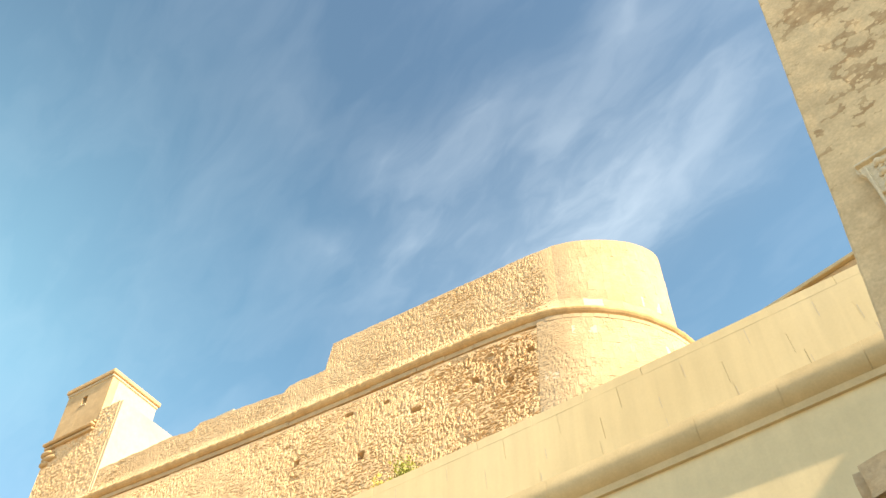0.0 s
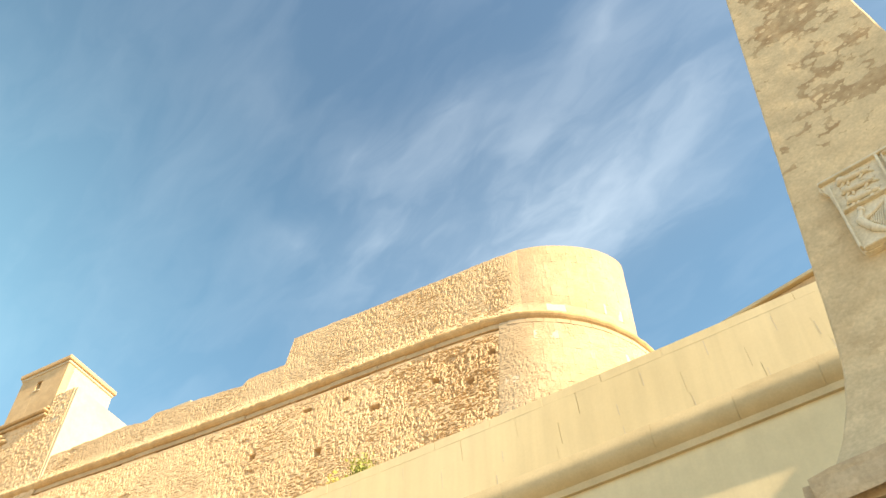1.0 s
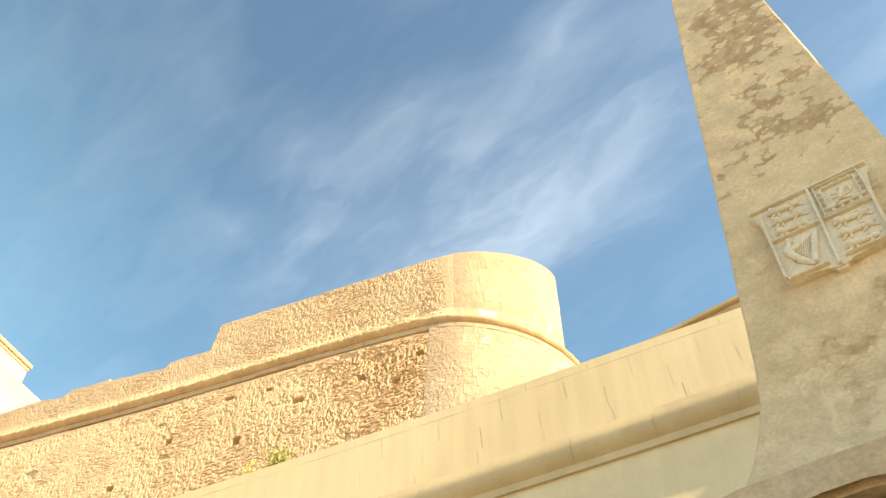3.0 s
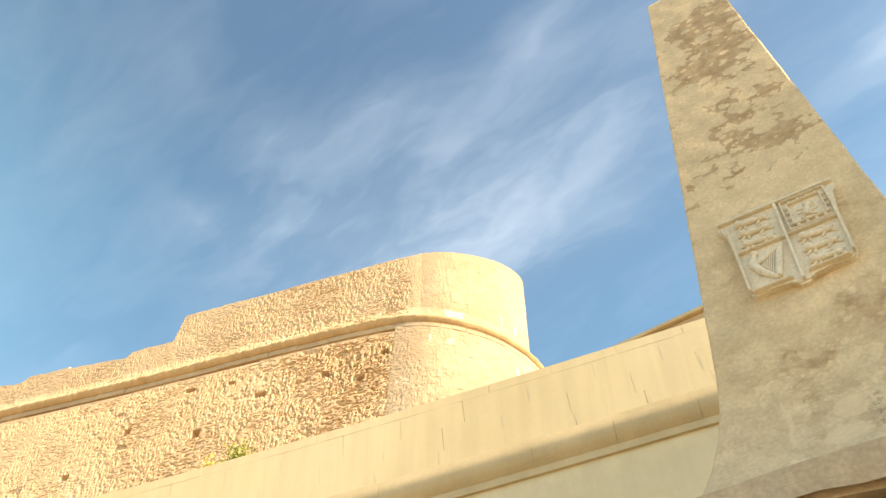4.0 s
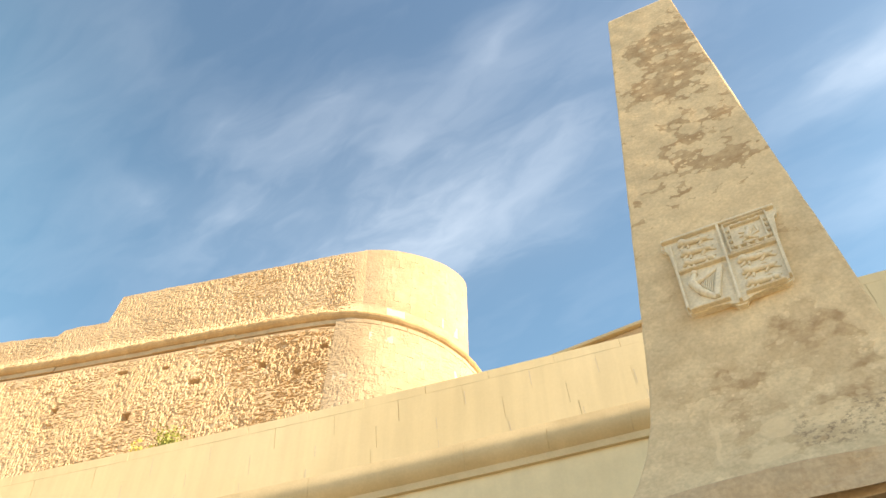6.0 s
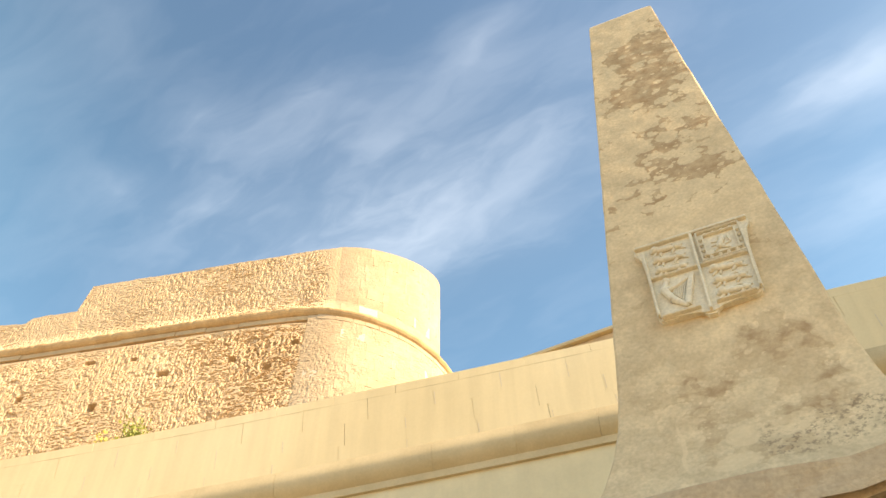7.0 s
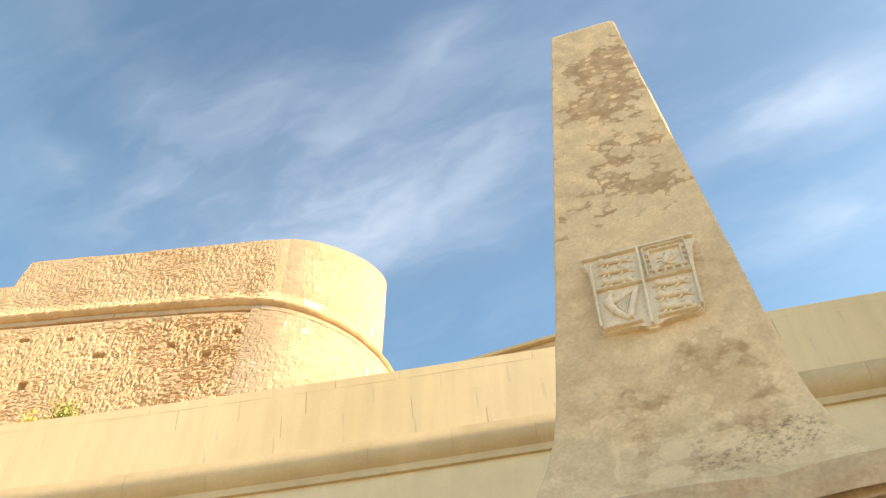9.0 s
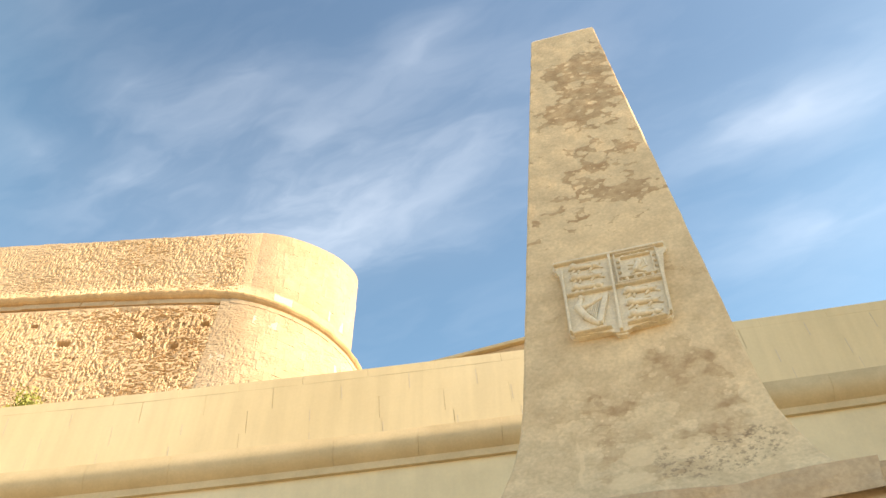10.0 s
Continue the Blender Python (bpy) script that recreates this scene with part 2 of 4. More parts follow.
    if specked:
        specks = maths("MULTIPLY", ramp(tex(52.0 * scale, 6.0, 0.70), 0.50, 0.60), ramp(maths("ADD", patches(specked, 0.0), maths("MULTIPLY", tex(11.0 * scale, 3.0, 0.5), 0.5)), 0.42, 0.72))
        colour = blend(maths("MULTIPLY", specks, 0.62), colour, grey)
        colour = blend(maths("MULTIPLY", ramp(patches(scars, 0.0), 0.28, 0.42), 0.55), colour, tuple(min(1.0, c * 1.04) for c in body))
    ln(colour, bsdf.inputs["Base Color"])
    b = bsdf.inputs["Normal"].links[0].from_node
    second = n("ShaderNodeBump")
    second.inputs["Strength"].default_value, second.inputs["Distance"].default_value = 0.5, 0.006
    ln(crusted, second.inputs["Height"])
    ln(b.outputs["Normal"], second.inputs["Normal"])
    ln(second.outputs["Normal"], bsdf.inputs["Normal"])
    return m


# brown crust left on the shaft: across, height, two radii, density
CRUSTS = [(0.10, 4.94, 0.26, 0.18, 1.3), (-0.05, 4.86, 0.22, 0.26, 0.9), (0.08, 4.55, 0.30, 0.50, 1.4), (-0.10, 4.36, 0.18, 0.24, 0.6), (-0.01, 3.92, 0.18, 0.42, 0.75), (0.19, 3.92, 0.12, 0.14, 0.7),
          (-0.04, 3.48, 0.42, 0.36, 0.58), (0.18, 3.52, 0.16, 0.14, 0.6), (0.16, 2.36, 0.18, 0.20, 1.0), (0.24, 2.12, 0.20, 0.30, 1.1), (-0.16, 2.16, 0.30, 0.28, 0.6), (0.05, 1.88, 0.50, 0.20, 0.5)]
SCARS = [(0.134, 1.924, 0.12, 0.06, 1.0), (-0.046, 1.915, 0.075, 0.075, 1.0), (-0.070, 1.80, 0.11, 0.065, 1.0), (-0.225, 1.93, 0.022, 0.30, 0.6)]
M_OBELISK = flaked_stone("obelisk_stone", (0.675, 0.527, 0.318), (0.35, 0.232, 0.12), (0.17, 0.12, 0.078), 0.85, 1.0, CRUSTS, SCARS, [(0.20, 1.86, 0.30, 0.14, 1.0), (0.36, 1.90, 0.10, 0.10, 0.8)])
M_PLINTH = flaked_stone("plinth_stone", (0.50, 0.395, 0.255), (0.32, 0.222, 0.132), (0.15, 0.13, 0.12), 0.7, 1.3)
M_SHIELD = stone("shield_stone", (0.63, 0.555, 0.405), (0.715, 0.635, 0.47), (0.76, 0.68, 0.51), 3.0, 0.15, stain=0.4, grain=90)
M_IRON = plain("rusted_iron", (0.09, 0.06, 0.04), 0.8, 0.4)
M_LEAF = plain("leaf_green", (0.20, 0.22, 0.03), 0.7)
M_DRY = plain("leaf_yellow", (0.42, 0.36, 0.07), 0.7)
M_STEM = plain("stem", (0.12, 0.10, 0.05), 0.8)


# ---- building helpers ----
def mesh_of(name, verts, faces, smooth=False):
    me = bpy.data.meshes.new(name)
    me.from_pydata([tuple(v) for v in verts], [], faces)
    me.update()
    if smooth:
        me.polygons.foreach_set("use_smooth", [True] * len(me.polygons))
    return me


def place(name, me, material, parent=None, label=""):
    ob = new(name, me)
    if material and not me.materials:
        me.materials.append(material)
    if parent:
        ob.parent = parent
    return tagged(ob, label)


def part(name, bm, material, parent=None, label="", smooth=False):
    me = bpy.data.meshes.new(name)
    bmesh.ops.recalc_face_normals(bm, faces=bm.faces)
    bm.to_mesh(me)
    bm.free()
    if smooth:
        me.polygons.foreach_set("use_smooth", [True] * len(me.polygons))
    return place(name, me, material, parent, label)


def thing(name, label, category, kind="", group="", at=(0, 0, 0)):
    ob = new(name)
    ob.location = at
    ob.empty_display_size = 0.2
    return tagged(ob, label, category, group, kind)


def sweep(rows, caps=True):
    """Vertices and faces of a closed profile carried along stations; rows: per station a list of points, all of one length."""
    verts = [p for r in rows for p in r]
    k = len(rows[0])
    faces = []
    for i in range(len(rows) - 1):
        for j in range(k):
            a, b = i * k + j, i * k + (j + 1) % k
            faces.append((a, b, b + k, a + k))
    if caps:
        faces.append(tuple(range(k - 1, -1, -1)))
        last = (len(rows) - 1) * k
        faces.append(tuple(range(last, last + k)))
    return verts, faces


def fixed(name, rows, material, parent=None, label="", smooth=False):
    bm = bmesh.new()
    verts, faces = sweep(rows)
    vs = [bm.verts.new(v) for v in verts]
    for f in faces:
        bm.faces.new([vs[i] for i in f])
    return part(name, bm, material, parent, label, smooth)


def block(corners, bevel=0.012):
    """A bevelled stone from eight corners (bottom four, top four)."""
    bm = bmesh.new()
    vs = [bm.verts.new(c) for c in corners]
    for f in ((3, 2, 1, 0), (4, 5, 6, 7), (0, 1, 5, 4), (1, 2, 6, 5), (2, 3, 7, 6), (3, 0, 4, 7)):
        bm.faces.new([vs[i] for i in f])
    if bevel:
        bmesh.ops.bevel(bm, geom=list(bm.edges), offset=bevel, segments=1, affect="EDGES")
    return bm


def box(x0, x1, y0, y1, z0, z1, bevel=0.0):
    return block([(x0, y0, z0), (x1, y0, z0), (x1, y1, z0), (x0, y1, z0), (x0, y0, z1), (x1, y0, z1), (x1, y1, z1), (x0, y1, z1)], bevel)


# ---- ground ----
bm = bmesh.new()
bmesh.ops.create_grid(bm, x_segments=40, y_segments=40, size=1500)
ground = part("ground", bm, M_GROUND)
tagged(ground, "dusty pale stone paving at the foot of the walls", "ground", kind="structure")

# ---- outer wall: a long, slightly bowed scarp with a cordon, rising gently to the right ----
RISE = 0.08


def wall_top(u):
    """Front top edge of the coping, from the direction u of its plan."""
    z = 7.5 / (1 - 0.084 * u)
    return Vector((u * z, (1.1446 - 0.4249 * u - 0.0342 * u * u) * z, 0)), z + EYE


def wall_table():
    us = np.linspace(-1.6, 1.9, 700)
    pts = [wall_top(u) for u in us]
    s = [0.0]
    for a, b in zip(pts, pts[1:]):
        s.append(s[-1] + (b[0] - a[0]).length)
    s = np.array(s)
    s -= np.interp(0.0, us, s)
    return s, np.array([p[0].x for p in pts]), np.array([p[0].y for p in pts]), np.array([p[1] for p in pts])


W_S, W_X, W_Y, W_Z = wall_table()


def wall_point(s, out, z):
    """A place on the wall: s metres along, out metres before the parapet's face, z metres over the coping's top."""
    x, y = np.interp(s, W_S, W_X), np.interp(s, W_S, W_Y)
    x1, y1 = np.interp(s + 0.05, W_S, W_X), np.interp(s + 0.05, W_S, W_Y)
    t = Vector((x1 - x, y1 - y, 0)).normalized()
    n = Vector((t.y, -t.x, 0))
    return Vector((x, y, np.interp(s, W_S, W_Z) + z)) + n * out


S0, S1 = -11.2, 15.6
stations = [S0 + 0.4 * i for i in range(int((S1 - S0) / 0.4) + 1)]
outer_wall = thing("wall_outer", "pale yellow limestone scarp wall with a rounded cordon and smooth parapet", "wall", "structure")


def wall_run(name, profile, material, label="", smooth=False):
    return fixed(name, [[wall_point(s, o, z) for o, z in profile] for s in stations], material, outer_wall, label, smooth)


def to_ground(s, out):
    p = wall_point(s, out, 0)
    return Vector((p.x, p.y, -0.2))


rows = []
for s in stations:
    rows.append([wall_point(s, -0.155, -1.34), wall_point(s, -1.6, -1.34), to_ground(s, -1.6), to_ground(s, -0.145)])
fixed("scarp", rows, M_SCARP, outer_wall, "smooth rendered scarp below the cordon")
wall_run("parapet_core", [(-0.5, -1.5), (-0.3, -1.1), (-0.03, -1.04), (-0.03, -0.03), (-1.2, -0.03), (-1.2, -1.5)], M_JOINT, "dark mortar behind the parapet stones")
wall_run("fillet", [(-0.112, -1.385), (-0.108, -1.296), (-0.25, -1.296), (-0.25, -1.385)], M_CORDON, "thin flat band under the cordon")
rng = random.Random(4)


def wall_stone(name, s0, s1, z0, z1, material, out=0.0, bevel=0.01):
    lean = -RISE
    pts = []
    for z in (z0, z1):
        d = lean * (z - z0)
        for s, o in ((s0, out), (s1, out), (s1, -0.5), (s0, -0.5)):
            pts.append(wall_point(s + d, o, z))
    return part(name, block(pts, bevel), material, outer_wall)


for row in range(3):
    s = S0 + 0.39 * (row % 2) + 0.1 * row + 0.2
    z0 = -1.10 + 0.322 * row
    while s < S1 - 1:
        w = rng.uniform(0.73, 0.82)
        g = rng.choice((0.0006, 0.001, 0.0015, 0.003, 0.005))
        if g < 0.002 or rng.random() < 0.25:
            d = rng.uniform(-0.03, 0.03)
            wall_stone("mortar_line", s + w + d, s + w + d + rng.uniform(0.004, 0.009), z0 + rng.uniform(0.01, 0.08), z0 + rng.uniform(0.22, 0.31), M_PALE, rng.uniform(0.0006, 0.0014), 0.0)
        wall_stone("parapet_stone", s, s + w - g, z0, z0 + 0.322, M_WALL, 0.0, 0.0)
        s += w
s = S0 + 0.1
while s < S1 - 1:
    w = rng.uniform(0.70, 0.82)
    wall_stone("coping_stone", s, s + w - rng.choice((0.0008, 0.002, 0.004)), -0.1345, 0.0, M_WALL, 0.0012 + rng.uniform(-0.0008, 0.0008), 0.0015)
    s += w
s = S0 + 0.1
while s < S1 - 1:
    w = rng.uniform(0.86, 0.98)
    ring = []
    for q in np.linspace(s, s + w - rng.choice((0.0008, 0.0015, 0.003)), 4):
        prof = [(0.002 + 0.016 * math.sin(math.pi * f) - 0.115 * f ** 3.2, -0.985 - 0.315 * (f + 0.05 * math.sin(math.pi * f))) for f in np.linspace(0, 1, 22)]
        ring.append([wall_point(q, o, z) for o, z in prof] + [wall_point(q, -0.4, -1.30), wall_point(q, -0.4, -0.985)])
    fixed("cordon_stone", ring, M_CORDON, outer_wall)
    s += w

# ---- bastion behind: rubble face with a salient, rounded ashlar shoulder ----
bastion = thing("bastion", "tall honey-coloured bastion of eroded rubble with a rounded ashlar shoulder", "bastion", "structure")
ROUND = [(-0.9, 16.86), (-0.35, 16.86), (0.22, 16.95), (0.62, 17.06), (0.98, 17.21), (1.33, 17.40), (1.62, 17.64), (1.80, 17.85), (1.90, 18.10), (1.93, 18.45), (1.86, 18.9), (1.7, 19.5), (1.2, 21.0), (0.6, 23.5)]
FACE_DIR = Vector((19.7, -6.44, 0)).normalized()
CORNER = Vector((-0.9, 16.86, 0))
FACE_LEN = 20.72


def smooth_line(pts, times=2):
    for _ in range(times):
        out = [pts[0]]
        for a, b in zip(pts, pts[1:]):
            out += [(0.75 * a[0] + 0.25 * b[0], 0.75 * a[1] + 0.25 * b[1]), (0.25 * a[0] + 0.75 * b[0], 0.25 * a[1] + 0.75 * b[1])]
        out.append(pts[-1])
        pts = out
    return pts


def bastion_table():
    a = CORNER - FACE_DIR * FACE_LEN
    line = [(-22.6, 27.5), (-21.2, 24.6), (a.x, a.y)] + [tuple((a + FACE_DIR * d)[:2]) for d in np.arange(0.3, FACE_LEN - 0.2, 0.3)]
    line += smooth_line(ROUND, 2)
    xy = np.array(line)
    s = np.r_[0, np.cumsum(np.hypot(*np.diff(xy, axis=0).T))]
    i0 = np.argmin(np.hypot(xy[:, 0] - CORNER.x, xy[:, 1] - CORNER.y))
    s = s - s[i0]
    q = np.arange(s[0], s[-1], 0.05)
    dense = np.stack([np.interp(q, s, xy[:, 0]), np.interp(q, s, xy[:, 1])], -1)
    # ease the turn where the face runs into the rounding
    k = np.exp(-0.5 * (np.arange(-24, 25) * 0.05 / 0.42) ** 2)
    k /= k.sum()
    eased = np.stack([np.convolve(np.pad(dense[:, i], 24, mode="edge"), k, mode="valid") for i in (0, 1)], -1)
    w = np.clip(np.minimum(q + 2.5, 2.2 - q) / 1.0, 0, 1)[:, None]
    return q, dense * (1 - w) + eased * w


def swell(S):
    """How far the foot of the rounding stands out beyond its parapet."""
    return np.interp(S, [2.4, 3.0, 3.4, 5.0], [0.0, 0.06, 0.25, 0.6])


B_S, B_XY = bastion_table()


def bastion_base(S):
    """Plan place and outward normal for metres along the face; 0 is where the rounding begins."""
    S = np.asarray(S, float)
    x, y = np.interp(S, B_S, B_XY[:, 0]), np.interp(S, B_S, B_XY[:, 1])
    e = 0.12
    tx = np.interp(S + e, B_S, B_XY[:, 0]) - np.interp(S - e, B_S, B_XY[:, 0])
    ty = np.interp(S + e, B_S, B_XY[:, 1]) - np.interp(S - e, B_S, B_XY[:, 1])
    k = np.hypot(tx, ty)
    return x, y, ty / k, -tx / k


def cordon_z(S):
    """Underside of the cordon: nearly level along the face, dipping round the shoulder."""
    return np.interp(S, [-20.6, -16.0, -13.5, -9.0, -6.0, -4.2, -2.5, -1.2, -0.4, 0.1, 0.75, 1.4, 2.1, 2.8, 3.2, 4.0],
                     [17.86, 17.75, 17.64, 17.50, 17.49, 17.48, 17.45, 17.39, 17.26, 17.14, 17.02, 16.91, 16.77, 16.61, 16.52, 16.46]) + EYE


def hash2(i, j, k):
    v = np.sin(i * 127.1 + j * 311.7 + k * 74.7) * 43758.5453
    return v - np.floor(v)


def cells(U, V, k):
    """Distances to the two nearest of scattered points, and the nearest one's own number."""
    iu, iv = np.floor(U), np.floor(V)
    d1 = np.full(U.shape, 9.0)
    d2 = np.full(U.shape, 9.0)
    own = np.zeros(U.shape)
    for a in (-1, 0, 1):
        for b in (-1, 0, 1):
            ci, cj = iu + a, iv + b
            d = np.hypot(ci + hash2(ci, cj, k) - U, cj + hash2(ci, cj, k + 3.3) - V)
            near = d < d1
            d2 = np.where(near, d1, np.minimum(d2, d))
            own = np.where(near, hash2(ci, cj, k + 7.7), own)
            d1 = np.where(near, d, d1)
    return d1, d2, own


def value_noise(U, V, k):
    iu, iv = np.floor(U), np.floor(V)
    fu, fv = U - iu, V - iv
    fu, fv = fu * fu * (3 - 2 * fu), fv * fv * (3 - 2 * fv)
    a, b = hash2(iu, iv, k), hash2(iu + 1, iv, k)
    c, d = hash2(iu, iv + 1, k), hash2(iu + 1, iv + 1, k)
    return (a * (1 - fu) + b * fu) * (1 - fv) + (c * (1 - fu) + d * fu) * fv


HOLES = [(-1.57, 15.5, 0.13, 0.11), (-2.57, 15.98, 0.12, 0.11), (-4.37, 15.8, 0.17, 0.10), (-0.98, 16.3, 0.12, 0.10), (-5.97, 14.9, 0.12, 0.14), (-6.63, 16.66, 0.15, 0.07), (-5.37, 16.54, 0.10, 0.07), (-8.2, 15.6, 0.12, 0.10), (-9.6, 14.4, 0.13, 0.10)]


def rubble_relief(S, Z, deep):
    """Weathered rubble: stones set in and out, gnawed joints, slanting furrows."""
    bend = 0.35 * (value_noise(S * 1.3, Z * 1.3, 1.0) - 0.5)
    d1, d2, own = cells(S / 0.42 + bend, Z / 0.24 + bend, 2.0)
    joint = np.clip(1 - (d2 - d1) / 0.12, 0, 1)
    wild = value_noise(S * 0.6, Z * 0.6, 5.0)
    # the face is most gnawed beside the shoulder and less so farther along
    worn = np.interp(S, [-20, -9, -4, -1], [0.40, 0.60, 1.0, 1.35])
    h = 0.006 * (own - 0.5) - 0.005 * joint * wild
    h -= np.where(own > 0.955, 0.05, 0.0) * np.clip((d2 - d1) / 0.12, 0, 1) * np.clip((wild - 0.3) * 4, 0, 1)
    # slivers of stone set on edge: short upright cuts, in some stretches level ones
    wu = S + 0.10 * (value_noise(S * 2.1, Z * 2.1, 13.0) - 0.5)
    wv = Z + 0.10 * (value_noise(S * 2.1, Z * 2.1, 14.0) - 0.5)
    level = np.clip((value_noise(S * 1.4, Z * 1.4, 15.0) - 0.56) / 0.10, 0, 1)
    for turn, fa, fc, cut, k, share in ((80, 10.0, 31.0, 0.034, 17.0, 1 - level), (66, 10.5, 33.0, 0.030, 18.0, 1 - level), (98, 9.5, 32.0, 0.028, 37.0, 1 - level), (10, 9.0, 31.0, 0.034, 19.0, level), (-4, 9.5, 32.0, 0.032, 23.0, level), (45, 12.0, 30.0, 0.024, 27.0, 1.0)):
        ca, sa = math.cos(radians(turn)), math.sin(radians(turn))
        strip = value_noise((wu * ca + wv * sa) * fa, (wv * ca - wu * sa) * fc, k)
        pit = np.clip((strip - 0.69) / 0.06, 0, 1)
        proud = np.clip((0.26 - strip) / 0.10, 0, 1)
        h += share * worn * (0.004 * proud - cut * pit) * (0.35 + 1.1 * wild)
    h += 0.004 * (value_noise(S * 18, Z * 15, 11.0) - 0.5)
    h = h * deep
    for s0, z0, w, t in HOLES:
        inside = np.clip((w - np.abs(S - s0)) / 0.04, 0, 1) * np.clip((t - np.abs(Z - EYE - z0)) / 0.04, 0, 1)
        h = h - 0.28 * inside * np.where(np.asarray(deep) > 0.5, 1.0, 0.0)
    return h


def bastion_skin(name, s0, s1, bottom, top, base_out, deep, material, label, step=0.05, rows=100):
    """A strip of the bastion's skin as a relief mesh; bottom, top and base_out are functions of the metres along."""
    S = np.arange(s0, s1 + step * 0.5, step)
    f = np.linspace(0, 1, rows)
    zb, zt = bottom(S), top(S)
    Z = zb[:, None] * (1 - f) + zt[:, None] * f
    SS = np.repeat(S[:, None], rows, axis=1)
    x, y, nx, ny = bastion_base(S)
    o = base_out(SS, Z) + deep(SS, Z) * np.clip((zt[:, None] - Z) / 0.15, 0.15, 1)
    X, Y = x[:, None] + nx[:, None] * o, y[:, None] + ny[:, None] * o
    n, m = len(S), rows
    back = 0.9
    verts = np.stack([X, Y, Z], -1).reshape(-1, 3)
    idx = np.arange(n * m).reshape(n, m)
    quads = np.stack([idx[:-1, :-1], idx[1:, :-1], idx[1:, 1:], idx[:-1, 1:]], -1).reshape(-1, 4)
    # a top that runs back into the wall
    rim = np.stack([x - nx * back, y - ny * back, zt], -1)
    verts = np.vstack([verts, rim])
    r = n * m + np.arange(n)
    lid = np.stack([idx[:-1, -1], idx[1:, -1], r[1:], r[:-1]], -1)
    me = bpy.data.meshes.new(name)
    quads = np.vstack([quads, lid])
    me.from_pydata(verts.tolist(), [], quads.tolist())
    me.update()
    return place(name, me, material, bastion, label)


def parapet_top(S):
    base = np.interp(S, [-20.8, -14.0, -13.3, -13.05, -12.8, -11.4, -9.35, -9.15, -7.82, -7.62, 0, 6], [19.08, 19.08, 18.95, 18.97, 19.12, 19.03, 18.84, 19.03, 19.03, 20.02, 20.0, 20.0]) + EYE
    worn = 0.05 * (value_noise(S * 2.3, S * 0 + 0.5, 21.0) - 0.5) + 0.035 * (value_noise(S * 8, S * 0 + 0.5, 22.0) - 0.5)
    return base + worn * np.interp(S, [-0.6, 0.2], [1.0, 0.35])


def rough_until(edge, strong, weak):
    def deep(S, Z):
        wobble = 0.25 * (value_noise(Z * 2.0, Z * 0.3, 31.0) - 0.5)
        k = np.interp(S + wobble, [edge - 0.25, edge + 0.15], [strong, weak])
        return rubble_relief(S, Z, k)
    return deep


def flare(S, Z):
    """The parapet's foot runs out gently over the cordon."""
    return 0.10 * np.clip(1 - (Z - cordon_z(S) - 0.22) / 0.42, 0, 1) ** 1.6


bastion_skin("parapet_face", -20.6, -0.1, lambda S: cordon_z(S) + 0.22, parapet_top, flare, rough_until(-0.45, 0.48, 0.06), M_RUBBLE, "eroded rubble parapet above the cordon", 0.015, 110)
bastion_skin("parapet_shoulder", -0.1, 7.5, lambda S: cordon_z(S) + 0.22, parapet_top, flare, rough_until(-0.45, 0.48, 0.06), M_ASHLAR, "smooth pale rounded parapet of ashlar", 0.03, 80)
scarp_out = lambda S, Z: 0.06 + swell(S) + 0.10 * (cordon_z(S) - Z)
bastion_skin("scarp_face", -20.6, -0.75, lambda S: 0 * S + 12.2 + EYE, lambda S: cordon_z(S) - 0.33, scarp_out, rough_until(-0.75, 0.88, 0.2), M_RUBBLE, "deeply eroded rubble scarp below the cordon", 0.015, 340)
bastion_skin("scarp_shoulder", -0.75, 7.5, lambda S: 0 * S + 12.2 + EYE, lambda S: cordon_z(S) - 0.02, scarp_out, lambda S, Z: rubble_relief(S, Z, 0.15), M_ASHLAR, "pale ashlar scarp under the rounded shoulder", 0.03, 180)

# cordon, with the flat course under it
stations_b = [-20.6 + 0.1 * i for i in range(280)]


def bastion_run(name, prof, material, label, ss, jitter=0.0, smooth=False):
    rows = []
    r = random.Random(9)
    for s in ss:
        x, y, nx, ny = [float(v) for v in bastion_base(s)]
        zc = float(cordon_z(s))
        j = r.uniform(-jitter, jitter)
        g = float(swell(s))
        rows.append([Vector((x + nx * (o + j + g), y + ny * (o + j + g), zc + z + j)) for o, z in prof])
    return fixed(name, rows, material, bastion, label, smooth)


ROLL = [(0.085, 0.26), (0.112, 0.232), (0.126, 0.19), (0.120, 0.14), (0.092, 0.08), (0.045, 0.03), (-0.02, 0.0), (-0.9, 0.0), (-0.9, 0.26)]
bastion_run("cordon", ROLL, M_ROLL, "worn half-round cordon moulding", [q for q in stations_b if q < -0.55], 0.010)
bastion_run("cordon", ROLL, M_ROLL, "orange-stained cordon round the shoulder", [-0.6] + [q for q in stations_b if q > -0.5], 0.005)
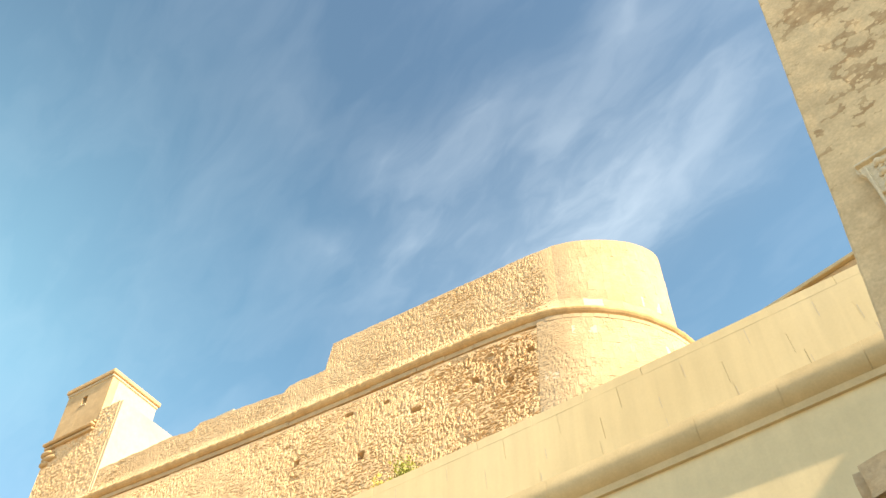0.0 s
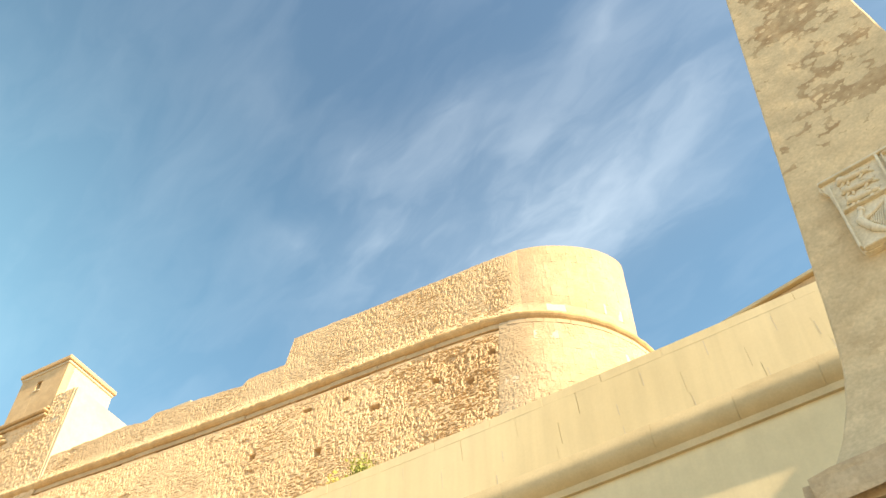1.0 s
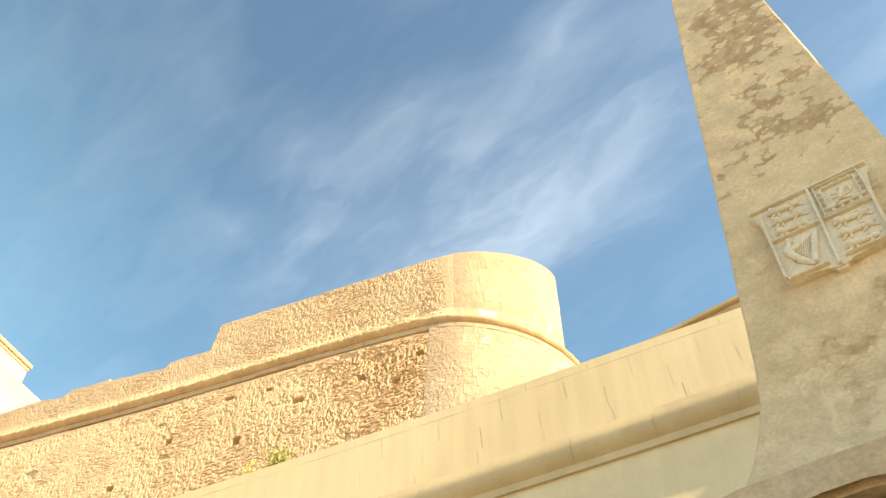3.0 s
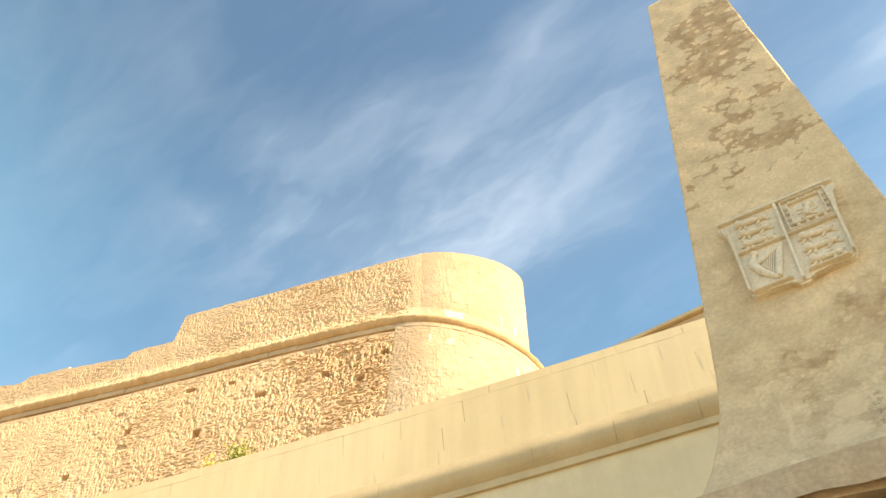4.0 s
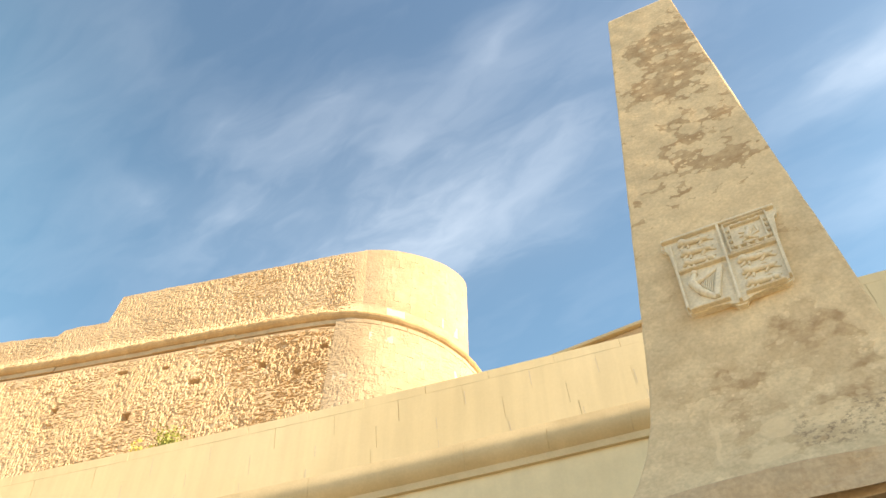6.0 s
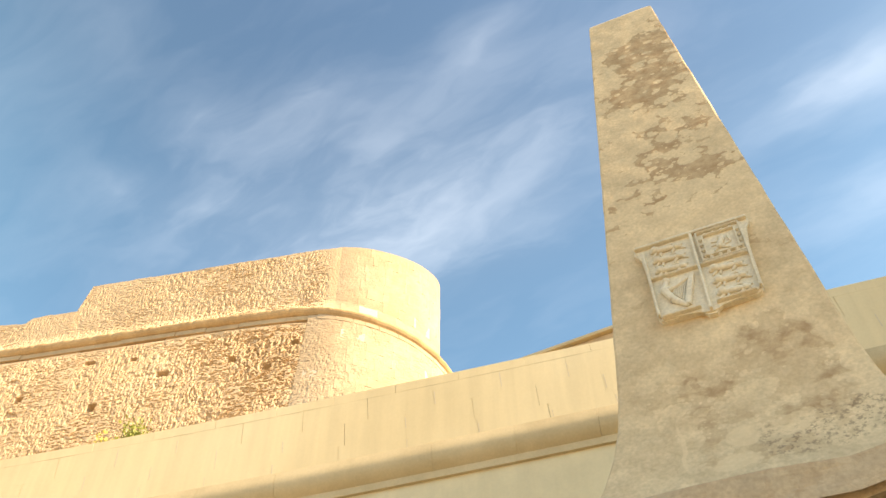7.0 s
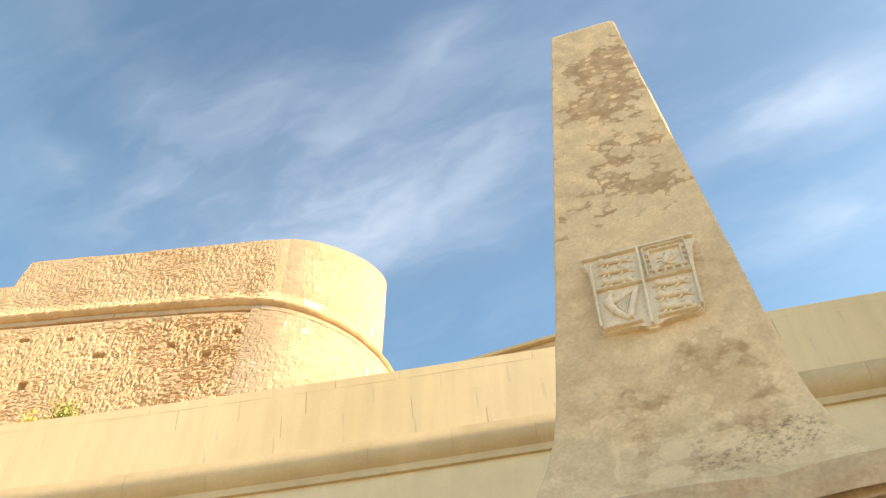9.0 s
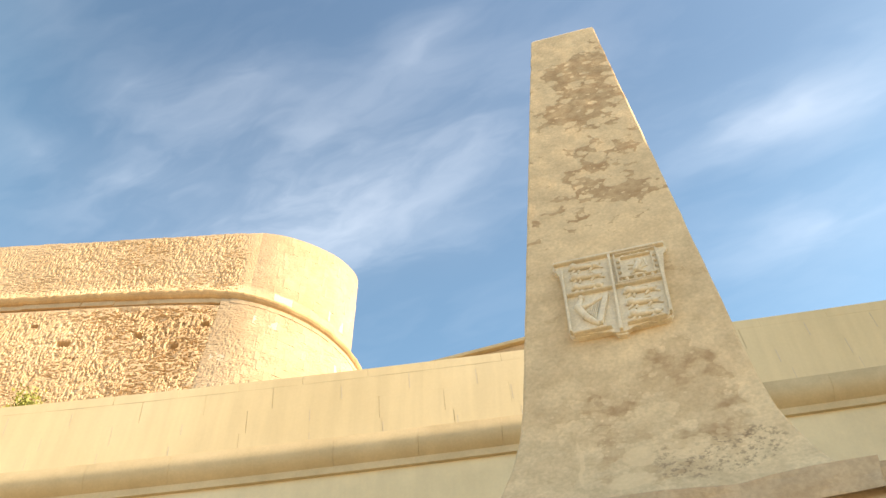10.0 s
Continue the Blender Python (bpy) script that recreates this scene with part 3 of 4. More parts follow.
# two thin courses under the cordon, with open slots between them
r = random.Random(12)
for low, high, tall in ((-0.355, -0.185, 0), (-0.170, -0.002, 1)):
    s = -20.5 + 0.4 * tall
    while s < -0.9:
        w = r.uniform(0.7, 1.6)
        o = r.uniform(-0.035, 0.0) + 0.03 * tall
        slot = r.choice((-0.012, -0.008, 0.0, 0.016, 0.026)) if not tall else 0.0
        ss = np.linspace(s, min(s + w - r.choice((0.004, 0.02)), -0.75), 3)
        bastion_run("band_stone", [(o + 0.02, low), (o, high - slot), (-0.3, high - slot), (-0.3, low)], M_LOOKOUT, "", ss)
        s += w
s = -0.5
while s < 4.2:
    w = r.uniform(0.25, 0.6)
    o = 0.064 + r.uniform(0.004, 0.012)
    ss = np.linspace(s, s + w - r.choice((0.004, 0.015)), 4)
    bastion_run("band_stone", [(o + 0.012, -0.155 + r.choice((0.0, 0.0, 0.012))), (o, -0.004), (-0.2, -0.004), (-0.2, -0.155)], M_ASHLAR, "", ss)
    s += w
# solid body and the platform on it
rows = []
for z in (-0.2, 18.4 + EYE):
    ring = []
    for s in np.arange(-20.6, 7.5, 0.7):
        x, y, nx, ny = [float(v) for v in bastion_base(s)]
        ring.append(Vector((x - nx * 0.45, y - ny * 0.45, z)))
    ring += [Vector((0.5, 40, z)), Vector((-26, 40, z)), Vector((-22.5, 29, z))]
    rows.append(ring)
fixed("bastion_core", rows, M_RUBBLE, bastion, "earth-filled body of the bastion")
rows = []
for s in np.arange(-20.6, 7.5, 0.5):
    x, y, nx, ny = [float(v) for v in bastion_base(s)]
    rows.append([Vector((x + nx * 0.55, y + ny * 0.55, 12.4 + EYE)), Vector((x - nx * 0.5, y - ny * 0.5, 12.4 + EYE)), Vector((x - nx * 0.5, y - ny * 0.5, -0.2)), Vector((x + nx * 1.6, y + ny * 1.6, -0.2))])
fixed("scarp_foot", rows, M_RUBBLE, bastion, "lower rubble scarp hidden by the outer wall")

# ---- guardhouse on the salient ----
guardhouse = thing("guardhouse", "small square stone lookout with a flat moulded cornice and sunlit flank", "lookout")
A = Vector((-20.52, 23.28, 0))
U = (Vector((-18.27, 22.52, 0)) - A).normalized()
V = Vector((-U.y, U.x, 0))
WIDE, DEEP = 2.37, 2.27


def gh(a, b, z):
    p = A + U * a + V * b
    return (p.x, p.y, z + EYE)


def gh_box(name, a0, a1, b0, b1, z0, z1, material, label="", bevel=0.02, parent=None):
    c = [gh(a, b, z) for z in (z0, z1) for a, b in ((a0, b0), (a1, b0), (a1, b1), (a0, b1))]
    return part(name, block(c, bevel), material, parent or guardhouse, label)


# front wall with a window hole, from four pieces
wx0, wx1, wz0, wz1 = 0.94, 1.20, 22.93, 23.38
B0 = 21.64
gh_box("front_wall", 0, wx0, 0, 0.3, B0, 23.8, M_LOOKOUT, "", 0.0)
gh_box("front_wall", wx1, WIDE, 0, 0.3, B0, 23.8, M_LOOKOUT, "", 0.0)
gh_box("front_wall", wx0, wx1, 0.002, 0.3, B0, wz0, M_LOOKOUT, "", 0.0)
gh_box("front_wall", wx0, wx1, 0.002, 0.3, wz1, 23.8, M_LOOKOUT, "", 0.0)
gh_box("window_sill", wx0 - 0.04, wx1 + 0.04, -0.03, 0.2, wz0 - 0.06, wz0 + 0.003, M_WHITE, "small pale stone sill", 0.01)
# sun-facing wall and cornice: part of the sun's brightness is in the colour
gh_box("side_wall", WIDE - 0.3, WIDE + 0.004, 0.302, DEEP, B0, 23.8, M_WHITE, "sunlit side wall, coloured paler for the sun", 0.0)
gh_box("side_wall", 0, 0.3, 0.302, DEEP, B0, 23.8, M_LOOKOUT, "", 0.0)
gh_box("back_wall", 0.302, WIDE - 0.302, DEEP - 0.3, DEEP, B0, 23.8, M_LOOKOUT, "", 0.0)
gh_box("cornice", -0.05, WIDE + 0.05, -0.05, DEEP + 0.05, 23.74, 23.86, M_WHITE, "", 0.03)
gh_box("roof_slab", -0.11, WIDE + 0.11, -0.11, DEEP + 0.11, 23.864, 24.06, M_LOOKOUT, "flat stone roof slab", 0.03)
gh_box("base_moulding", -0.10, WIDE - 0.02, -0.10, 0.5, 21.53, 21.636, M_LOOKOUT, "", 0.03)
gh_box("base_moulding", -0.20, WIDE - 0.02, -0.20, 0.5, 21.36, 21.49, M_LOOKOUT, "", 0.04)
gh_box("base_moulding", -0.12, WIDE - 0.02, -0.12, 0.5, 21.19, 21.31, M_LOOKOUT, "", 0.03)


def gh_relief(name, a0, a1, z0, z1, material, label):
    """A rubble front, 0.9 m thick, worn in relief."""
    na, nz = int((a1 - a0) / 0.05) + 1, int((z1 - z0) / 0.05) + 1
    aa, zz = np.meshgrid(np.linspace(a0, a1, na), np.linspace(z0, z1, nz), indexing="ij")
    h = rubble_relief(aa + 40, zz, 0.45)
    h[0, :] = h[-1, :] = 0
    verts = [gh(a, -0.02 - q, z) for a, z, q in zip(aa.ravel(), zz.ravel(), h.ravel())]
    idx = np.arange(na * nz).reshape(na, nz)
    faces = np.stack([idx[:-1, :-1], idx[1:, :-1], idx[1:, 1:], idx[:-1, 1:]], -1).reshape(-1, 4).tolist()
    k = len(verts)
    verts += [gh(a0, 0.9, z0), gh(a1, 0.9, z0), gh(a1, 0.9, z1), gh(a0, 0.9, z1)]
    faces += [list(idx[:, -1]) + [k + 2, k + 3], list(idx[-1, :])[::-1] + [k + 1, k + 2][::1], list(idx[0, :]) + [k + 3, k], [k + 1, k, k + 3, k + 2]]
    return place(name, mesh_of(name, verts, [tuple(int(i) for i in f) for f in faces]), material, guardhouse, label)


gh_relief("pier", 0.0, 3.30, 17.3, 21.2, M_RUBBLE, "rubble pier carrying the lookout")
gh_relief("buttress", 2.40, 3.36, 20.4, 22.1, M_RUBBLE, "rubble end of a low wall beside the lookout")
c = [gh(a, b, z) for z in (17.4, 21.198) for a, b in ((0.0, 0.5), (3.1, 0.5), (3.1, 3.0), (0.0, 3.0))]
part("pier_core", block(c, 0.0), M_RUBBLE, guardhouse)
# sunlit flank: same masonry, sunlight helped by a paler colour
c = [gh(3.16, 0.0, 18.2), gh(3.40, 0.0, 18.2), gh(3.44, 3.0, 18.2), gh(3.16, 3.0, 18.2), gh(2.5, 0.0, 22.08), gh(3.5, 0.0, 22.08), gh(3.46, 2.95, 22.15), gh(2.5, 2.95, 22.15)]
part("flank", block(c, 0.01), M_WHITE, guardhouse, "sunlit flank of the low wall, coloured paler")
for a, z, o, k in ((0.16, 20.95, 0.20, 0.34), (0.30, 20.72, 0.15, 0.40), (0.12, 20.55, 0.12, 0.24)):
    bm = bmesh.new()
    bmesh.ops.create_uvsphere(bm, u_segments=14, v_segments=10, radius=1.0)
    m = Matrix.Translation(gh(a, -0.02, z)) @ Matrix.Rotation(math.atan2(U.y, U.x), 4, "Z") @ Matrix.Diagonal((k, o, 0.13, 1))
    bmesh.ops.transform(bm, matrix=m, verts=bm.verts)
    part("corbel", bm, M_LOOKOUT, guardhouse, "rounded worn corbel", True)
# pale cap stone on the parapet
x, y, nx, ny = [float(v) for v in bastion_base(-11.75)]
bm = box(-0.38, 0.38, -0.3, 0.3, 0, 0.14, 0.03)
bmesh.ops.transform(bm, matrix=Matrix.Translation((x - nx * 0.3, y - ny * 0.3, 18.99 + EYE)) @ Matrix.Rotation(math.atan2(FACE_DIR.y, FACE_DIR.x), 4, "Z"), verts=bm.verts)
cap = part("cap_stone", bm, M_WHITE)
tagged(cap, "loose pale cap stone on the rubble parapet", "stone")

# ---- building behind the outer wall: only its eaves show ----
far_house = thing("building", "ochre building behind the outer wall with a flat overhanging roof edge", "building")
P0, P1 = Vector((0.262, 1.034, 0)) * 9.5, Vector((0.44, 0.913, 0)) * 9.5
D = (P1 - P0).normalized()
N = Vector((-D.y, D.x, 0))


def fh_box(name, a0, a1, b0, b1, z0, z1, material, label="", tilt=0.0, bevel=0.01):
    c = []
    for z in (z0, z1):
        for a, b in ((a0, b0), (a1, b0), (a1, b1), (a0, b1)):
            p = P0 + D * a + N * b
            c.append((p.x, p.y, z + EYE + tilt * a))
    return part(name, block(c, bevel), material, far_house, label)


L = (P1 - P0).length
fh_box("wall", -1.7, L, 0.07, 3.0, -EYE - 0.2, 9.52, M_LOOKOUT, "sunlit ochre stone wall")
fh_box("roof", -1.8, L + 0.1, 0.0, 3.1, 9.524, 9.59, M_CORDON, "thin stone roof edge")

# ---- building that closes the square on the sun's side ----
side_house = thing("wall_side", "plain limestone building side closing the square", "building", "structure")
part("side_body", box(10.0, 16.0, -5.0, 1.146, -0.2, 11.2 + EYE), M_SCARP, side_house)
part("side_coping", box(9.92, 16.08, -5.08, 1.146, 11.204 + EYE, 11.5 + EYE, 0.03), M_CORDON, side_house)
part("side_body", box(10.0, 16.0, 1.15, 4.85, -0.2, 12.5 + EYE), M_SCARP, side_house)
part("side_coping", box(9.92, 16.08, 1.15, 4.93, 12.504 + EYE, 12.8 + EYE, 0.03), M_CORDON, side_house)

# ---- obelisk on its plinth ----
obelisk = thing("obelisk", "weathered tan limestone obelisk with a carved shield, on a stepped plinth", "obelisk")
ON = Vector((0.4951, 0.8688, 0)).normalized()
OU = Vector((ON.y, -ON.x, 0))
O_MID, O_CENTRE = -0.027, 2.5 + 0.0695 * 5.47 + 0.1934


def ob(a, d, z):
    p = OU * (a + O_MID) + ON * d
    return Vector((p.x, p.y, z + EYE))


def half_width(z):
    w = 0.1985 + 0.0695 * (5.47 - z)
    if z < 2.3:
        k = (2.3 - z) / 0.6
        w += 0.10 * k ** 2.2
    return w


def shaft_mesh():
    """A tapered square shaft with worn arrises and a hollow flare at its foot."""
    zs = list(np.linspace(1.66, 2.3, 16)) + list(np.linspace(2.36, 5.44, 62)) + [5.47]
    rows = []
    k = 14
    for z in zs:
        w = half_width(z) - (0.012 if z > 5.46 else 0.0)
        ring = []
        for side in range(4):
            for i in range(k):
                f = (-1.0, -0.975)[i] if i < 2 else (0.975 if i == k - 1 else -1 + 2 * (i - 1) / (k - 2))
                q = [(f, -1), (1, f), (-f, 1), (-1, -f)][side]
                worn = 0.006 * max(0.0, noise.noise(Vector((side * 7.1 + (f < 0), z * 5, 3)))) + 0.004
                edge = worn if i == 0 else 0.0
                dent = 0.0025 * noise.noise(Vector((q[0] * w * 9, q[1] * w * 9, z * 9)))
                s = w - edge - dent
                ring.append(ob(q[0] * s, O_CENTRE + q[1] * s, z))
        rows.append(ring)
    return rows


fixed("shaft", shaft_mesh(), M_OBELISK, obelisk, "tapered shaft with flaking brown crust")


def ob_box(name, half, z0, z1, material, label="", bevel=0.02, shift=0.0, front=None, rough=0.0):
    f = O_CENTRE - half if front is None else front
    bk = O_CENTRE + half
    c = [ob(a + shift, d, z) for z in (z0, z1) for a, d in ((-half, f), (half, f), (half, bk), (-half, bk))]
    bm = block(c, 0.0)
    bmesh.ops.subdivide_edges(bm, edges=list(bm.edges), cuts=11, use_grid_fill=True)
    bmesh.ops.bevel(bm, geom=[e for e in bm.edges if e.calc_face_angle(0) > 1.0], offset=bevel, segments=2, affect="EDGES")
    for v in bm.verts:
        v.co += Vector(noise.noise_vector(v.co * 4.0)) * rough + Vector(noise.noise_vector(v.co * 13.0)) * rough * 0.5
    return part(name, bm, material, obelisk, label)


ob_box("cornice_slab", 0.655, 1.535, 1.665, M_PLINTH, "thick worn slab with chipped edges", 0.035, 0.012, None, 0.02)
# dark colour here paints the shade of the gap under the slab
ob_box("recess_course", 0.50, 1.485, 1.534, M_JOINT, "", 0.008)
ob_box("plinth_die", 0.64, 0.55, 1.484, M_PLINTH, "square pedestal block", 0.02, 0.0, None, 0.006)
ob_box("plinth_step", 0.80, 0.05, 0.548, M_PLINTH, "", 0.02, 0.0, None, 0.006)
ob_box("plinth_step", 1.0, -0.6, 0.048, M_PLINTH, "", 0.02, 0.0, None, 0.006)
ob_box("plinth_step", 1.25, -EYE - 0.1, -0.602, M_PLINTH, "", 0.02, 0.0, None, 0.006)
# small stub on the shaft's flank
c = [ob(a, d, z) for z in (2.86, 2.93) for a, d in ((-0.392, 2.78), (-0.35, 2.78), (-0.35, 2.83), (-0.392, 2.83))]
part("iron_stub", block(c, 0.006), M_IRON, obelisk, "rusted iron stub")

# ---- carved shield on the shaft ----
Z_MID = 2.81
lean = math.atan(0.0695)
FRONT = O_CENTRE - half_width(Z_MID)
S_ORIGIN = ob(-0.008, FRONT, Z_MID)
S_UP = (Vector((0, 0, 1)) * math.cos(lean) + ON * math.sin(lean)).normalized()
S_OUT = OU.cross(S_UP).normalized()
if S_OUT.dot(ON) > 0:
    S_OUT = -S_OUT


def sh(a, b, c):
    return S_ORIGIN + OU * a + S_UP * (b * 0.965 - 0.013) + S_OUT * c


def slab(outline, c0, c1, bevel=0.006):
    bm = bmesh.new()
    lo = [bm.verts.new(sh(a, b, c0)) for a, b in outline]
    hi = [bm.verts.new(sh(a, b, c1)) for a, b in outline]
    n = len(outline)
    top = bm.faces.new(hi)
    bm.faces.new(lo[::-1])
    for i in range(n):
        bm.faces.new((lo[i], lo[(i + 1) % n], hi[(i + 1) % n], hi[i]))
    if bevel:
        bmesh.ops.bevel(bm, geom=list(top.edges), offset=bevel, segments=2, affect="EDGES")
    return bm


def bar(name, a0, b0, a1, b1, wide, c0, c1, parent, bevel=0.003):
    dx, dy = a1 - a0, b1 - b0
    k = math.hypot(dx, dy)
    px, py = -dy / k * wide / 2, dx / k * wide / 2
    return part(name, slab([(a0 - px, b0 - py), (a1 - px, b1 - py), (a1 + px, b1 + py), (a0 + px, b0 + py)], c0, c1, bevel), M_SHIELD, parent)


shield_outline = [(-0.232, 0.247), (0.248, 0.245), (0.254, 0.228), (0.249, 0.208), (0.236, 0.196), (0.226, 0.178), (0.219, 0.05), (0.211, -0.20), (0.200, -0.226), (0.178, -0.238), (0.045, -0.243), (0.030, -0.254), (0.020, -0.276), (-0.012, -0.276), (-0.022, -0.256), (-0.038, -0.245), (-0.170, -0.246), (-0.190, -0.236), (-0.200, -0.21), (-0.203, 0.05), (-0.203, 0.172), (-0.212, 0.190), (-0.226, 0.204), (-0.236, 0.224)]
field = part("shield", slab(shield_outline[::-1], -0.02, 0.030, 0.008), M_SHIELD, obelisk, "pale carved stone shield, quartered in relief")
T0, T1 = 0.026, 0.050
for q in ((-0.228, 0.237, 0.246, 0.235, 0.014), (-0.196, 0.20, -0.191, -0.225, 0.010), (0.214, 0.20, 0.202, -0.215, 0.010), (0.011, 0.230, 0.003, -0.266, 0.012), (-0.190, 0.008, 0.207, 0.008, 0.009), (-0.182, -0.237, -0.03, -0.237, 0.008), (0.03, -0.235, 0.184, -0.230, 0.008)):
    bar("rim", q[0], q[1], q[2], q[3], q[4], T0, T1, field, 0.0025)


def carved(name, ca, cb, strokes, parent):
    """Plain rounded relief: swollen strokes from one place to the next."""
    bm = bmesh.new()
    for a0, b0, a1, b1, r0, r1 in strokes:
        steps = max(3, int(math.hypot(a1 - a0, b1 - b0) / (0.35 * min(r0, r1))))
        for i in range(steps + 1):
            f = i / steps
            rad = (r0 + (r1 - r0) * f) * 1.1
            tmp = bmesh.ops.create_icosphere(bm, subdivisions=2, radius=rad)
            at = sh(ca + a0 + (a1 - a0) * f, cb + b0 + (b1 - b0) * f, T0 + 0.003 + rad * 0.62)
            bmesh.ops.translate(bm, vec=at, verts=tmp["verts"])
    return part(name, bm, M_SHIELD, parent, "", True)


# walking beast: mane and muzzle, body, legs, and a tail that curls back over it
BEAST = [(-0.052, 0.008, -0.046, 0.004, 0.016, 0.015), (-0.067, 0.002, -0.060, 0.002, 0.008, 0.010), (-0.040, 0.0, 0.040, -0.004, 0.013, 0.010), (0.034, -0.004, 0.045, -0.006, 0.012, 0.011), (-0.045, -0.008, -0.064, -0.026, 0.007, 0.005), (-0.030, -0.008, -0.034, -0.029, 0.006, 0.005), (0.030, -0.010, 0.014, -0.027, 0.007, 0.005), (0.046, -0.008, 0.068, -0.022, 0.007, 0.005), (0.050, 0.0, 0.060, 0.010, 0.004, 0.004), (0.060, 0.010, 0.020, 0.027, 0.004, 0.005), (0.020, 0.027, -0.014, 0.020, 0.006, 0.004), (-0.014, 0.020, 0.024, 0.014, 0.004, 0.003)]
for b in (0.187, 0.117, 0.048):
    carved("relief", -0.093, b, BEAST, field)
for b in (-0.042, -0.117, -0.192):
    carved("relief", 0.112, b, BEAST, field)
RAMP = [(-0.010, -0.024, 0.008, 0.018, 0.012, 0.011), (0.008, 0.026, 0.002, 0.034, 0.011, 0.010), (0.002, 0.010, -0.034, 0.020, 0.006, 0.004), (0.0, -0.002, -0.036, -0.006, 0.006, 0.004), (-0.012, -0.024, -0.030, -0.042, 0.007, 0.005), (-0.004, -0.026, 0.028, -0.042, 0.007, 0.005), (0.006, -0.018, 0.038, -0.006, 0.005, 0.004), (0.038, -0.006, 0.034, 0.034, 0.004, 0.006)]
carved("relief", 0.118, 0.122, RAMP, field)
# double border round the fourth beast, with small buds across it
for half_a, half_b in ((0.088, 0.098), (0.066, 0.070)):
    for q in ((-1, 1, 1, 1), (1, 1, 1, -1), (1, -1, -1, -1), (-1, -1, -1, 1)):
        bar("inner_frame", 0.119 + q[0] * half_a, 0.122 + q[1] * half_b, 0.119 + q[2] * half_a, 0.122 + q[3] * half_b, 0.006, T0, T1 - 0.004, field, 0.0015)
buds = []
for f in (-0.75, -0.25, 0.25, 0.75):
    for q in (-1, 1):
        buds += [(f * 0.07, q * 0.076, f * 0.07, q * 0.092, 0.008, 0.004), (f * 0.07 - 0.007, q * 0.084, f * 0.07 + 0.007, q * 0.084, 0.004, 0.004)]
        buds += [(q * 0.072, f * 0.075, q * 0.083, f * 0.075, 0.007, 0.004), (q * 0.077, f * 0.075 - 0.007, q * 0.077, f * 0.075 + 0.007, 0.004, 0.004)]
carved("border_buds", 0.119, 0.122, buds, field)
# harp: swollen back with a small head, straight neck and post, strings
carved("harp_frame", 0.0, 0.0, [(-0.134, -0.022, -0.130, -0.026, 0.012, 0.011), (-0.135, -0.036, -0.150, -0.082, 0.010, 0.014), (-0.150, -0.082, -0.124, -0.150, 0.015, 0.014), (-0.124, -0.150, -0.080, -0.198, 0.014, 0.010), (-0.130, -0.082, -0.108, -0.074, 0.012, 0.009), (-0.108, -0.074, -0.033, -0.030, 0.009, 0.008)], field)
bar("harp_post", -0.028, -0.026, -0.073, -0.203, 0.022, T0, T1 - 0.002, field)
for i in range(7):
    f = i / 6
    bar("harp_string", -0.110 + 0.062 * f, -0.082 + 0.040 * f, -0.116 + 0.034 * f, -0.112 - 0.060 * f, 0.0045, T0, T0 + 0.010, field, 0.0)


